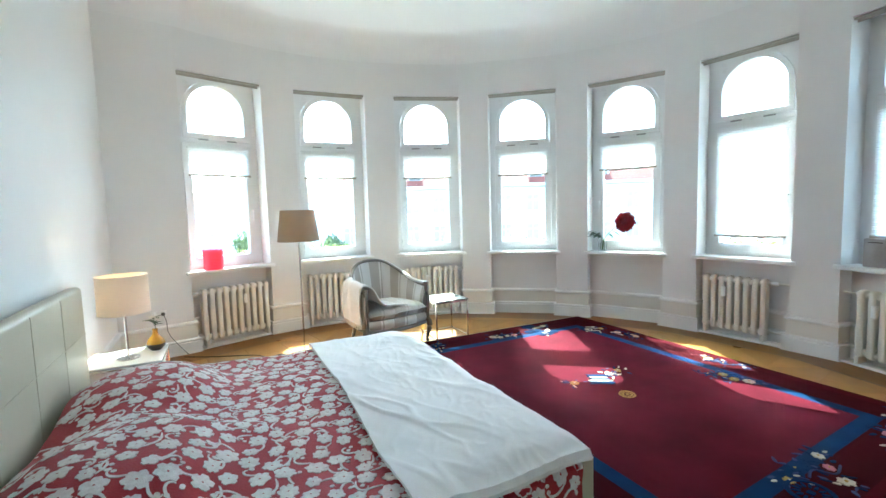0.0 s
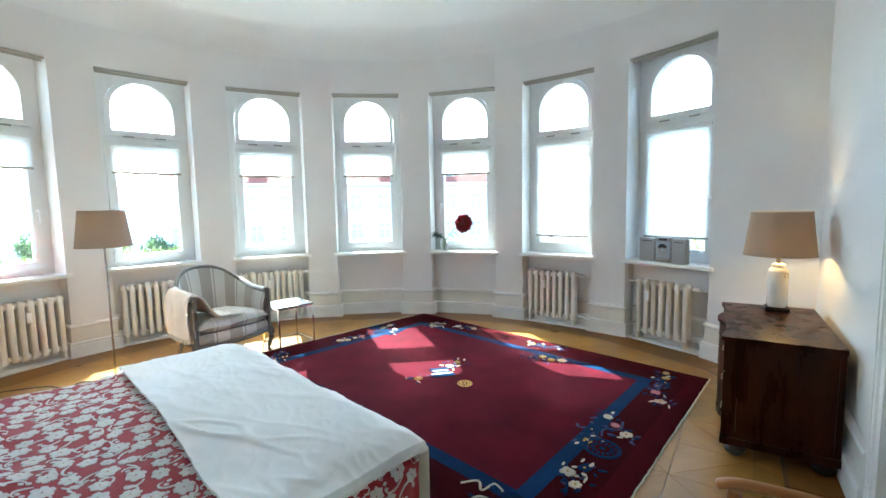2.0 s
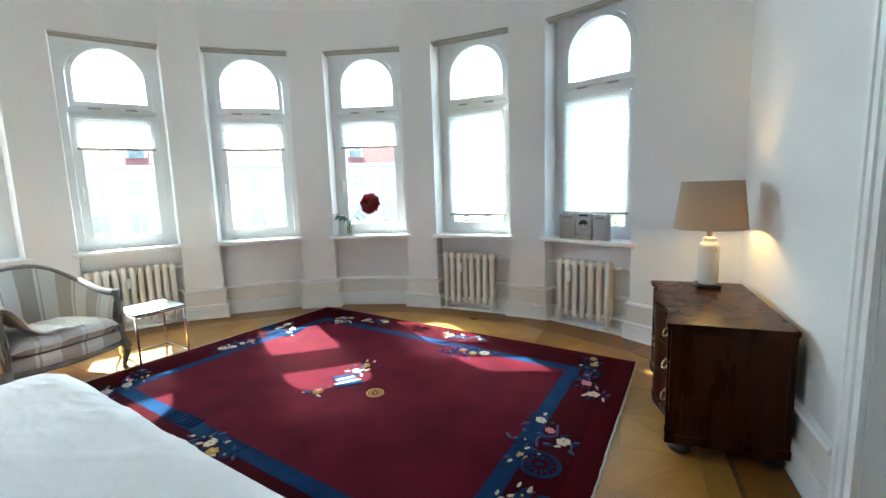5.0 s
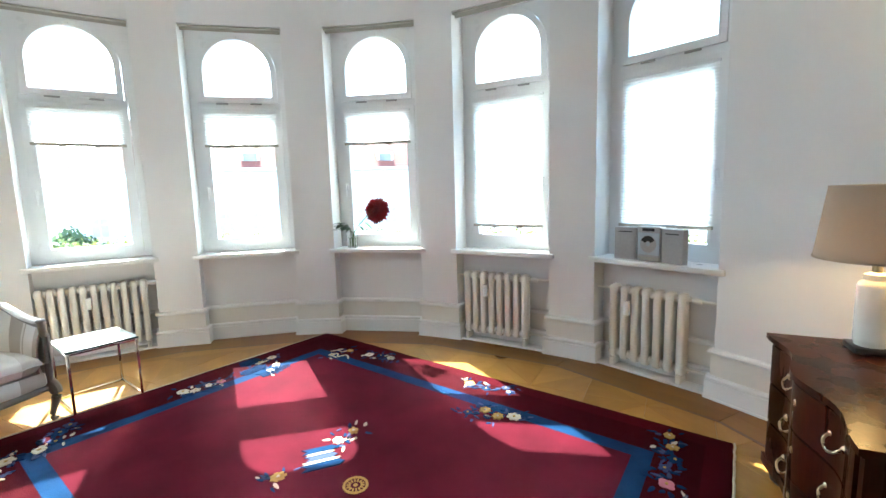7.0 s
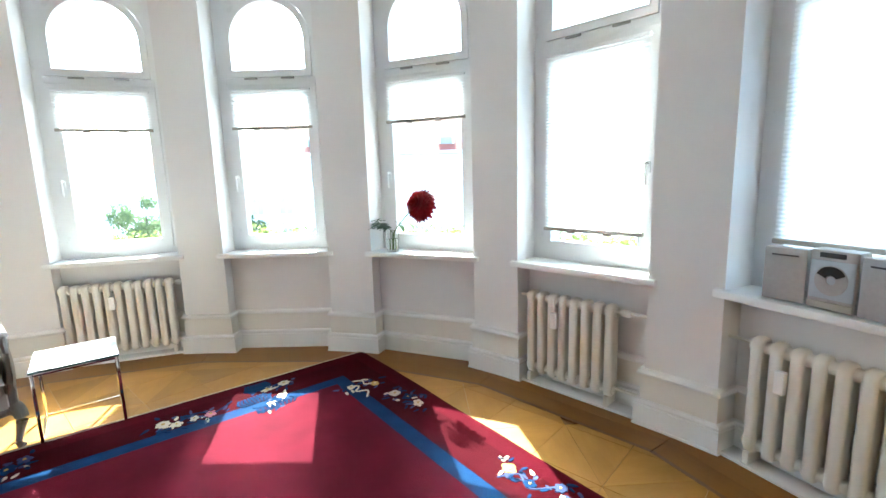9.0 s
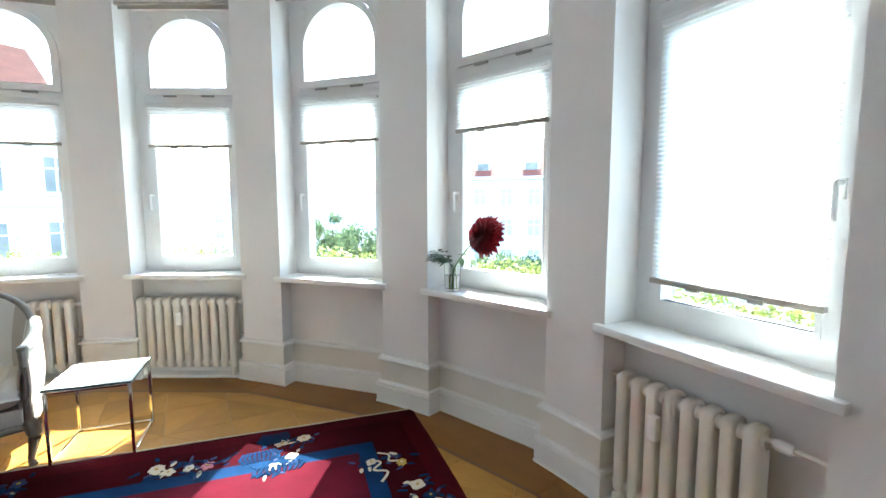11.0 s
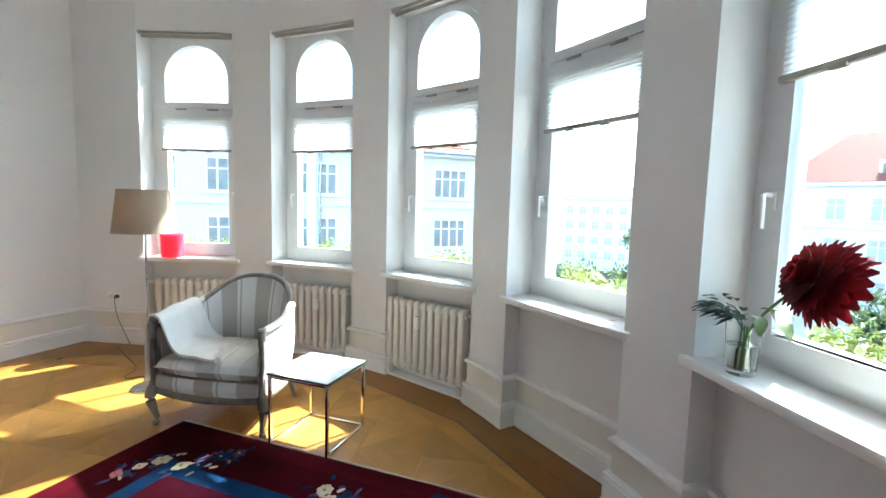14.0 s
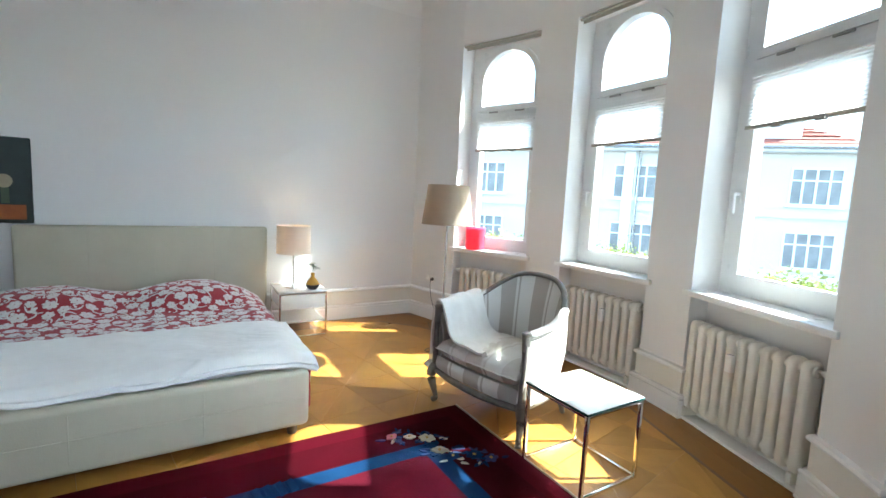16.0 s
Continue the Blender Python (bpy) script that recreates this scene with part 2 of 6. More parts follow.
# the ends of the bay, up to the straight walls
part("pier", add_prism(bmesh.new(), [WALL_L, rim(1, -1, FACE), rim(1, -1, OUTER), (WALL_L[0] - 0.3, WALL_L[1] + 0.25)], 0, SPRING), PAINT, wall_bay, angle=30)
part("pier", add_prism(bmesh.new(), [rim(7, 1, FACE), WALL_R, (WALL_R[0] + 0.35, WALL_R[1] - 0.2), rim(7, 1, OUTER)], 0, SPRING), PAINT, wall_bay, angle=30)
for i in range(1, 8):
    inner = between(rim(i, -1, FACE), rim(i, 1, FACE), 8)
    part("lintel", add_prism(bmesh.new(), inner + [rim(i, 1, OUTER), rim(i, -1, OUTER)], TOP, SPRING), PAINT, wall_bay, angle=30)
    depth = 3.735 if i in (4, 5) else 3.76
    part("parapet", box((-HALF, depth, 0), (HALF, OUTER, SILL - 0.04), bay(i)), PAINT, wall_bay)

bm = bmesh.new()
add_prism(bm, [on_wall_l(0)[:2], on_wall_l(LEN_L)[:2], on_wall_l(LEN_L + 0.3, -0.3)[:2], on_wall_l(-0.2, -0.3)[:2]], 0, SPRING)
tagged(part("wall_west", bm, PAINT), "plain white plastered wall behind the bed", "wall", kind="structure")

DOOR0, DOOR1, DOOR_H, DEEP = 1.906, 2.906, 2.6, 0.40
bm = bmesh.new()
for s0, s1, z0 in ((0, DOOR0, 0), (DOOR1, LEN_R, 0), (DOOR0, DOOR1, DOOR_H)):
    add_prism(bm, [on_wall_r(s0)[:2], on_wall_r(s0, -0.45)[:2], on_wall_r(s1, -0.45)[:2], on_wall_r(s1)[:2]], z0, SPRING)
tagged(part("wall_south", bm, PAINT), "plain white plastered wall beside the chest", "wall", kind="structure")


def outline(inset):
    """The room's plan line moved inwards."""
    line = []
    for i in range(1, 8):
        line += between(rim(i, -1, FACE), rim(i, 1, FACE), 5)
        if i < 7:
            line += between(rim(i, 1, FACE), rim(i + 1, -1, FACE), 3)[1:3]
    pts = [Vector((x, y, 0)) + (Vector((CX, CY, 0)) - Vector((x, y, 0))).normalized() * inset for x, y in line]
    dl, dr = Vector((math.sin(DIR_L), -math.cos(DIR_L), 0)), Vector((-math.sin(DIR_R), math.cos(DIR_R), 0))
    return [Vector((*WALL_L, 0)) + Vector((0.78, -0.62, 0)) * inset] + pts + [Vector((*WALL_R, 0)) + Vector((-0.62, 0.78, 0)) * inset, CORNER + (dl + dr) * inset]


bm = bmesh.new()
rings = []
COVE = 0.34
for k in range(10):
    a = math.pi / 2 * k / 9
    rings.append([p + Vector((0, 0, SPRING + COVE * math.sin(a) * 0.95)) for p in outline(COVE * (1 - math.cos(a)) - 0.006)])
vs = [[bm.verts.new(p) for p in r] for r in rings]
n = len(vs[0])
for a, b in zip(vs, vs[1:]):
    for k in range(n):
        bm.faces.new((a[k], a[(k + 1) % n], b[(k + 1) % n], b[k]))
bm.faces.new(vs[-1])
top = [[bm.verts.new(Vector((p.x, p.y, 0)) + Vector((0, 0, 4.2))) for p in outline(-0.35)]]
bm.faces.new(top[0])
for k in range(n):
    bm.faces.new((vs[0][k], vs[0][(k + 1) % n], top[0][(k + 1) % n], top[0][k]))
bmesh.ops.recalc_face_normals(bm, faces=bm.faces[:])
tagged(part("ceiling", bm, CEIL, angle=40), "smooth white coved plaster ceiling", "ceiling", kind="structure")

# ---- windows ----
def arch(r, z0, zs, n=24, w=None):
    """Outline of an arched light: up one side, over and down, at half width r (springing at zs)."""
    w = r if w is None else w
    return [(-w, z0)] + [(w * -math.cos(math.pi * k / n), zs + r * math.sin(math.pi * k / n)) for k in range(n + 1)] + [(w, z0)]


def add_ring(bm, outer, inner, y0, y1, m):
    """A frame between two like outlines in the window's plane."""
    n = len(outer)
    rows = [[bm.verts.new(m @ Vector((x, y, z))) for x, z in line] for line, y in ((outer, y0), (inner, y0), (inner, y1), (outer, y1))]
    fs = []
    for a, b in ((0, 1), (1, 2), (2, 3), (3, 0)):
        for k in range(n):
            fs.append(bm.faces.new((rows[a][k], rows[a][(k + 1) % n], rows[b][(k + 1) % n], rows[b][k])))
    bmesh.ops.recalc_face_normals(bm, faces=fs)


def rect(w, z0, z1, n=24):
    """A rectangle with as many points as arch() gives, so that add_ring can join the two."""
    pts = [(-w, z0)]
    for k in range(n + 1):
        a = math.pi * k / n
        c, s = -math.cos(a), math.sin(a)
        f = 1 / max(abs(c), abs(s), 1e-6)
        zc = z1 - w
        pts.append((w * c * f, zc + w * s * f if s * f < 1 else z1))
    return pts + [(w, z0)]


A_LOW, A_SPRING, A_R = 2.4625, 2.705, 0.317
L_LOW, L_TOP, L_W = 1.03, 2.26, 0.31


def window(i, drop, handle_side):
    m = bay(i)
    w = thing("window_%d" % i, m, "tall white window with an arched top light and a pleated blind", "window", kind="structure")
    y0, y1 = BACK, BACK + 0.07
    bm = bmesh.new()
    add_ring(bm, rect(HALF, A_LOW - 0.06, TOP), arch(A_R + 0.055, A_LOW - 0.059, A_SPRING), y0, y1, Matrix())
    add_box(bm, (-HALF, y0, SILL), (-L_W - 0.085, y1, A_LOW - 0.06))
    add_box(bm, (L_W + 0.085, y0, SILL), (HALF, y1, A_LOW - 0.06))
    add_box(bm, (-L_W - 0.085, y0, SILL), (L_W + 0.085, y1, SILL + 0.05))
    add_box(bm, (-L_W - 0.085, y0 - 0.004, 2.345), (L_W + 0.085, y1, A_LOW - 0.058), bevel=0.006)
    part("window_frame", bm, PVC, w)
    bm = bmesh.new()
    add_ring(bm, arch(A_R + 0.052, A_LOW - 0.055, A_SPRING), arch(A_R, A_LOW, A_SPRING), y0 - 0.012, y1 - 0.01, Matrix())
    add_ring(bm, arch(A_R + 0.012, A_LOW - 0.012, A_SPRING), arch(A_R - 0.001, A_LOW + 0.001, A_SPRING), y0 - 0.018, y0 + 0.01, Matrix())
    part("arched_sash", bm, PVC, w)
    bm = bmesh.new()
    o, q = [(-L_W - 0.082, SILL + 0.052), (-L_W - 0.082, 2.343), (L_W + 0.082, 2.343), (L_W + 0.082, SILL + 0.052)], [(-L_W, L_LOW), (-L_W, L_TOP), (L_W, L_TOP), (L_W, L_LOW)]
    add_ring(bm, o, q, y0 - 0.016, y1 - 0.012, Matrix())
    o2 = [(x * (1 + 0.02 / abs(x)), z + (0.02 if z > 2 else -0.02)) for x, z in q]
    add_ring(bm, o2, q, y0 - 0.02, y0 + 0.02, Matrix())
    part("casement_sash", bm, PVC, w)
    bm = bmesh.new()
    bm.faces.new([bm.verts.new((x, y0 + 0.03, z)) for x, z in arch(A_R + 0.01, A_LOW - 0.01, A_SPRING)])
    part("pane", bm, PANE, w).visible_shadow = False
    bm = bmesh.new()
    bm.faces.new([bm.verts.new((x, y0 + 0.03, z)) for x, z in ((-L_W - 0.01, L_LOW - 0.01), (-L_W - 0.01, L_TOP + 0.01), (L_W + 0.01, L_TOP + 0.01), (L_W + 0.01, L_LOW - 0.01))])
    part("pane", bm, PANE, w).visible_shadow = False
    # hinge stays under the arched light
    for x in (-0.16, 0.16):
        part("hinge", box((x - 0.055, y0 - 0.026, A_LOW - 0.078), (x + 0.055, y0 - 0.012, A_LOW - 0.062), bevel=0.003), GREYHW, w, "grey metal hinge stay")
    part("hinge", box((-0.02, y0 - 0.03, TOP - 0.075), (0.02, y0 - 0.018, TOP - 0.04), bevel=0.004), PVC, w)
    x = handle_side * (L_W + 0.045)
    bm = box((x - 0.014, y0 - 0.028, 1.50), (x + 0.014, y0 - 0.015, 1.57), bevel=0.004)
    add_tube(bm, smooth_path([(x, y0 - 0.02, 1.555), (x, y0 - 0.06, 1.555), (x, y0 - 0.064, 1.535), (x, y0 - 0.062, 1.43)], 4), 0.0095, 8, up=(1, 0, 0))
    part("window_handle", bm, PVC, w, "white lever handle")
    s = 0.345
    part("window_sill", box((-0.505, FACE - 0.035, SILL - 0.040), (0.505, 3.66, SILL), bevel=0.006), SILL_M, w, "thick white painted sill board")
    bm = box((-HALF + 0.001, 3.655, SILL - 0.037), (HALF - 0.001, BACK + 0.03, SILL - 0.0005))
    part("window_sill", bm, SILL_M, w, "thick white painted sill board")
    # pleated blind
    low, high = drop, 2.285
    n = max(int((high - low) / 0.021), 4)
    bm = bmesh.new()
    prev = None
    for k in range(2 * n + 1):
        z = high - (high - low) * k / (2 * n)
        y = y0 - 0.036 - (0.006 if k % 2 else 0.0)
        row = [bm.verts.new((-s, y, z)), bm.verts.new((s, y, z))]
        if prev:
            bm.faces.new((prev[0], prev[1], row[1], row[0]))
        prev = row
    part("pleated_blind", bm, BLIND, w, "white translucent pleated blind", smooth=False)
    bm = box((-s - 0.004, y0 - 0.056, low - 0.024), (s + 0.004, y0 - 0.026, low + 0.001), bevel=0.004)
    for x in (-0.13, 0.13):
        add_box(bm, (x - 0.03, y0 - 0.062, low - 0.034), (x + 0.03, y0 - 0.04, low - 0.014), bevel=0.004)
    part("blind_rail", bm, BLIND_RAIL, w, "beige blind bottom rail")
    part("blind_rail", box((-s - 0.004, y0 - 0.05, 2.283), (s + 0.004, y0 - 0.02, 2.303), bevel=0.004), PVC, w)
    # roller tape under the reveal's head
    bm = tube([(-HALF + 0.004, FACE + 0.028, TOP - 0.02), (HALF - 0.004, FACE + 0.028, TOP - 0.015)], 0.012, 12)
    add_box(bm, (-HALF + 0.01, FACE + 0.052, TOP - 0.05), (HALF - 0.01, FACE + 0.057, TOP - 0.001))
    part("roller", bm, ROLLER, w, "beige rolled tape under the reveal head")
    return w


for i, (drop, side) in enumerate(((1.995, 1), (1.99, -1), (1.985, -1), (1.985, -1), (1.985, -1), (1.135, 1), (1.165, 1)), 1):
    window(i, drop, side)

# ---- skirting ----
PROFILE = ((0.0, 0.0), (0.050, 0.0), (0.050, 0.014), (0.046, 0.016), (0.046, 0.126), (0.038, 0.132), (0.046, 0.138), (0.047, 0.150), (0.040, 0.160), (0.018, 0.163), (0.018, 0.312), (0.034, 0.318), (0.038, 0.330), (0.030, 0.344), (0.010, 0.350), (0.0, 0.352))


def skirting(name, line, label):
    """The tall stepped skirting along a plan line, room on its right."""
    line = [Vector((x, y, 0)) for x, y in line]
    secs = []
    for k, p in enumerate(line):
        a = (p - line[k - 1]).normalized() if k else (line[1] - p).normalized()
        b = (line[k + 1] - p).normalized() if k + 1 < len(line) else a
        na, nb = Vector((a.y, -a.x, 0)), Vector((b.y, -b.x, 0))
        mid = (na + nb)
        mid = mid / max(mid.length_squared / 2, 0.35)
        secs.append([p + mid * (d - 0.002) + Vector((0, 0, z)) for d, z in PROFILE])
    bm = add_sweep(bmesh.new(), line, secs)
    for f in bm.faces:
        z = f.calc_center_median().z
        f.material_index = 1 if 0.17 < z < 0.31 and len(f.verts) == 4 else 0
    return tagged(part(name, bm, [TRIM, CREAM_PAINT], angle=25), label, "skirting board", kind="structure")


line = [on_wall_l(LEN_L - 0.05)[:2], WALL_L]
for i in range(1, 8):
    depth = 3.735 if i in (4, 5) else 3.76
    line += [rim(i, -1, FACE), rim(i, -1, depth), rim(i, 1, depth), rim(i, 1, FACE)]
    if i < 7:
        line += between(rim(i, 1, FACE), rim(i + 1, -1, FACE), 4)[1:4]
line += [WALL_R, on_wall_r(DOOR0 - 0.16)[:2]]
skirting("baseboard_bay", line, "tall stepped white skirting board along the bay")
skirting("baseboard_south", [on_wall_r(DOOR1 + 0.16)[:2], on_wall_r(LEN_R - 0.05)[:2]], "tall stepped white skirting board")

# ---- doorway ----
WALLR = Matrix.Translation((*WALL_R, 0)) @ Matrix(((-math.cos(DIR_R), -math.sin(DIR_R), 0, 0), (-math.sin(DIR_R), math.cos(DIR_R), 0, 0), (0, 0, 1, 0), (0, 0, 0, 1)))
door = thing("door_1", WALLR, "tall white panelled door deep in its lining", "door", kind="structure")
bm = bmesh.new()
for s0, s1 in ((DOOR0 - 0.155, DOOR0 + 0.012), (DOOR1 - 0.012, DOOR1 + 0.155)):
    flip = 1 if s0 < DOOR0 else -1
    xs = [0.0, 0.03, 0.034, 0.05, 0.055, 0.09, 0.095, 0.125, 0.13, 0.167]
    hs = [0.022, 0.022, 0.03, 0.03, 0.022, 0.022, 0.034, 0.034, 0.024, 0.020]
    base = s0 if flip > 0 else s1
    pts = [(base + flip * x, h) for x, h in zip(xs, hs)] + [(base + flip * 0.167, -0.002), (base, -0.002)]
    add_prism(bm, pts, 0, DOOR_H + 0.155)
add_box(bm, (DOOR0 + 0.012, -0.002, DOOR_H - 0.012), (DOOR1 - 0.012, 0.028, DOOR_H + 0.155), bevel=0.006)
part("casing", bm, TRIM, door, angle=20)
bm = bmesh.new()
add_box(bm, (DOOR0, -DEEP, 0), (DOOR0 + 0.02, -0.003, DOOR_H))
add_box(bm, (DOOR1 - 0.02, -DEEP, 0), (DOOR1, -0.003, DOOR_H))
add_box(bm, (DOOR0 + 0.02, -DEEP, DOOR_H - 0.02), (DOOR1 - 0.02, -0.003, DOOR_H))
part("lining", bm, TRIM, door)
bm = box((DOOR0 + 0.06, -DEEP - 0.045, 0.01), (DOOR1 - 0.032, -DEEP + 0.0, DOOR_H - 0.032), bevel=0.003)
for z0, z1 in ((0.25, 0.95), (1.15, 2.4)):
    for x0 in (DOOR0 + 0.14, (DOOR0 + DOOR1) / 2 + 0.05):
        add_ring(bm, [(x0, z0), (x0, z1), (x0 + 0.31, z1), (x0 + 0.31, z0)], [(x0 + 0.03, z0 + 0.03), (x0 + 0.03, z1 - 0.03), (x0 + 0.28, z1 - 0.03), (x0 + 0.28, z0 + 0.03)], -DEEP - 0.002, -DEEP + 0.012, Matrix())
part("door_leaf", bm, TRIM, door)
bm = tube(smooth_path([(DOOR0 + 0.09, -DEEP, 1.05), (DOOR0 + 0.09, -DEEP + 0.05, 1.05), (DOOR0 + 0.12, -DEEP + 0.055, 1.05), (DOOR0 + 0.21, -DEEP + 0.055, 1.05)], 4), 0.009)
part("door_handle", bm, STEEL, door, "steel lever handle")
bm = bmesh.new()
add_prism(bm, [on_wall_r(DOOR0 - 0.3, -0.45)[:2], on_wall_r(DOOR0 - 0.3, -0.5)[:2], on_wall_r(DOOR1 + 0.3, -0.5)[:2], on_wall_r(DOOR1 + 0.3, -0.45)[:2]], 0, 3.0)
tagged(part("wall_behind_door", bm, PAINT), "plain wall that closes the doorway", "wall", kind="structure")

# ---- more materials ----


def patterned(name, rough=0.85, sheen=0.0, bump=0.0, bump_scale=300.0):
    """A node material whose base colour is to be linked; returns material, tree, uv output and the shader."""
    m = bpy.data.materials.new(name)
    m.use_nodes = True
    t = m.node_tree
    b = t.nodes["Principled BSDF"]
    b.inputs["Roughness"].default_value, b.inputs["Sheen Weight"].default_value = rough, sheen
    uv = t.nodes.new("ShaderNodeUVMap")
    if bump:
        no, bu = t.nodes.new("ShaderNodeTexNoise"), t.nodes.new("ShaderNodeBump")
        no.inputs["Scale"].default_value = bump_scale
        bu.inputs["Distance"].default_value = bump
        t.links.new(uv.outputs[0], no.inputs["Vector"])
        t.links.new(no.outputs[0], bu.inputs["Height"])
        t.links.new(bu.outputs[0], b.inputs["Normal"])
    return m, t, uv.outputs[0], b


def calc(t, op, a, b=None, c=None):
    n = t.nodes.new("ShaderNodeMath")
    n.operation = op
    for k, v in enumerate((a, b, c)):
        if v is None:
            continue
        if isinstance(v, (int, float)):
            n.inputs[k].default_value = v
        else:
            t.links.new(v, n.inputs[k])
    return n.outputs[0]


def blend(t, f, c1, c2):
    n = t.nodes.new("ShaderNodeMixRGB")
    for k, v in ((0, f), (1, c1), (2, c2)):
        if isinstance(v, tuple):
            n.inputs[k].default_value = (*v, 1)
        elif isinstance(v, (int, float)):
            n.inputs[k].default_value = v
        else:
            t.links.new(v, n.inputs[k])
    return n.outputs[0]


def noise_of(t, vec, scale, detail=3.0):
    n = t.nodes.new("ShaderNodeTexNoise")
    n.inputs["Scale"].default_value, n.inputs["Detail"].default_value = scale, detail
    t.links.new(vec, n.inputs["Vector"])
    return n.outputs[0]


SPREAD, t, uv, b = patterned("bedspread", 0.9, 0.15, 0.002, 160)
redc = blend(t, noise_of(t, uv, 90.0), (0.27, 0.014, 0.024), (0.39, 0.028, 0.043))
t.links.new(redc, b.inputs["Base Color"])
EMBROIDERY = material("white_embroidery", (0.62, 0.55, 0.55), (0.84, 0.82, 0.81), 60.0, 0.92, 0.0022, 260, sheen=0.15)


def striped(name, pale_, taupe_):
    """Woven stripes: one wide and one thin taupe band on a pale ground."""
    m, t, uv, b = patterned(name, 0.85, 0.1, 0.0012, 260)
    sx = t.nodes.new("ShaderNodeSeparateXYZ")
    t.links.new(uv, sx.inputs[0])
    ph = calc(t, "FRACT", calc(t, "MULTIPLY", sx.outputs[0], 3.4))
    mask = calc(t, "MAXIMUM", calc(t, "LESS_THAN", ph, 0.46), calc(t, "COMPARE", ph, 0.56, 0.025))
    grain = noise_of(t, uv, 220.0)
    t.links.new(blend(t, calc(t, "MULTIPLY", mask, calc(t, "MULTIPLY_ADD", grain, 0.3, 0.8)), pale_, taupe_), b.inputs["Base Color"])
    return m


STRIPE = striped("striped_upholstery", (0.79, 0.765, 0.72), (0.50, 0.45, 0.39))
# the same stripes, paler and fainter, for the seat cushion's top
STRIPE_PALE = striped("pale_striped_cover", (0.76, 0.745, 0.71), (0.64, 0.61, 0.565))
LINEN = material("white_linen", (0.80, 0.795, 0.78), (0.87, 0.865, 0.85), 7.0, 0.9, 0.0015, 180, sheen=0.2)
THROW = material("cream_wool", (0.70, 0.68, 0.635), (0.80, 0.785, 0.75), 12.0, 0.95, 0.003, 140, sheen=0.3)
LEATHER = material("beige_leather", (0.47, 0.44, 0.335), (0.53, 0.50, 0.39), 4.0, 0.42, 0.0008, 140)
BLACKWOOD = material("black_wood", (0.012, 0.010, 0.009), (0.025, 0.02, 0.017), 14, 0.35)
WALNUT = material("burl_walnut", (0.011, 0.0018, 0.0007), (0.058, 0.0125, 0.0034), 5.0, 0.28, 0.0003, 40, stretch=(1.6, 1.6, 0.3), coat=0.0, detail=10, spec=0.10)
BRASS = material("old_brass", (0.42, 0.33, 0.2), (0.55, 0.46, 0.3), 20, 0.28, metallic=1.0)
GREYWOOD = material("grey_painted_wood", (0.13, 0.115, 0.098), (0.25, 0.228, 0.20), 18, 0.5, 0.001, 80, stretch=(1, 1, 0.4))
BEECH = material("honey_beech", (0.30, 0.11, 0.027), (0.42, 0.175, 0.048), 6, 0.3, 0.0004, 60, stretch=(1, 0.25, 1))
CERAMIC = material("cream_ceramic", (0.70, 0.69, 0.64), (0.78, 0.77, 0.72), 9, 0.18, 0.0003, 30)
SHADE_TAUPE = cloth("taupe_lampshade", (0.43, 0.37, 0.30), 0.3)
SHADE_CREAM = cloth("cream_lampshade", (0.80, 0.74, 0.68), 0.3)
BULB = emitter("lamp_bulb", (1.0, 0.62, 0.28), 2.0)
WHITE_GLASS = material("white_glass_top", (0.74, 0.78, 0.77), (0.8, 0.84, 0.83), 3, 0.06, rough_var=0.02, coat=0.5)
GLASS_EDGE = material("green_glass_edge", (0.02, 0.06, 0.055), (0.04, 0.09, 0.08), 8, 0.1)
CLEAR = glassy("clear_glass", (0.97, 0.99, 0.98), 0.0, 1.45)
RED_GLASS = cloth("red_translucent", (0.90, 0.22, 0.36), 0.75, 0.25)
AMBER = material("amber_glaze", (0.40, 0.22, 0.03), (0.55, 0.33, 0.06), 10, 0.12)
PETAL = material("dark_red_petal", (0.15, 0.002, 0.009), (0.30, 0.006, 0.024), 30, 0.55)
LEAF = material("dusty_green_leaf", (0.05, 0.085, 0.055), (0.10, 0.15, 0.10), 30, 0.6)
LEAF2 = material("fresh_green_leaf", (0.06, 0.14, 0.025), (0.11, 0.2, 0.04), 30, 0.5)
SILVER = material("silver_plastic", (0.36, 0.34, 0.335), (0.42, 0.40, 0.395), 60, 0.45, 0.0003, 500)
PALE_PLASTIC = material("pale_blue_plastic", (0.42, 0.47, 0.52), (0.5, 0.55, 0.6), 12, 0.25)
BLACK_PLASTIC = material("black_plastic", (0.012, 0.012, 0.014), (0.03, 0.03, 0.034), 20, 0.3)
WHITE_PLASTIC = material("white_plastic", (0.84, 0.84, 0.83), (0.88, 0.88, 0.87), 20, 0.35)
RUG_RED = material("wine_red_pile", (0.034, 0.0026, 0.0066), (0.088, 0.0068, 0.0165), 3.4, 0.95, 0.004, 240, spec=0.03)
RUG_EDGE = material("dark_red_pile", (0.023, 0.0009, 0.0028), (0.040, 0.0015, 0.0050), 2.6, 0.95, 0.004, 240, spec=0.03)
RUG_RIM = material("plum_red_pile", (0.034, 0.0013, 0.0042), (0.056, 0.0021, 0.0072), 3.0, 0.95, 0.004, 240, spec=0.03)
RUG_BLUE = material("blue_pile", (0.004, 0.018, 0.056), (0.009, 0.034, 0.092), 9, 0.95, 0.004, 240, spec=0.03)
RUG_CREAM = material("cream_pile", (0.42, 0.36, 0.26), (0.54, 0.47, 0.35), 40, 0.95, 0.003, 240)
RUG_GOLD = material("gold_pile", (0.30, 0.18, 0.035), (0.40, 0.26, 0.06), 40, 0.95, 0.003, 240)
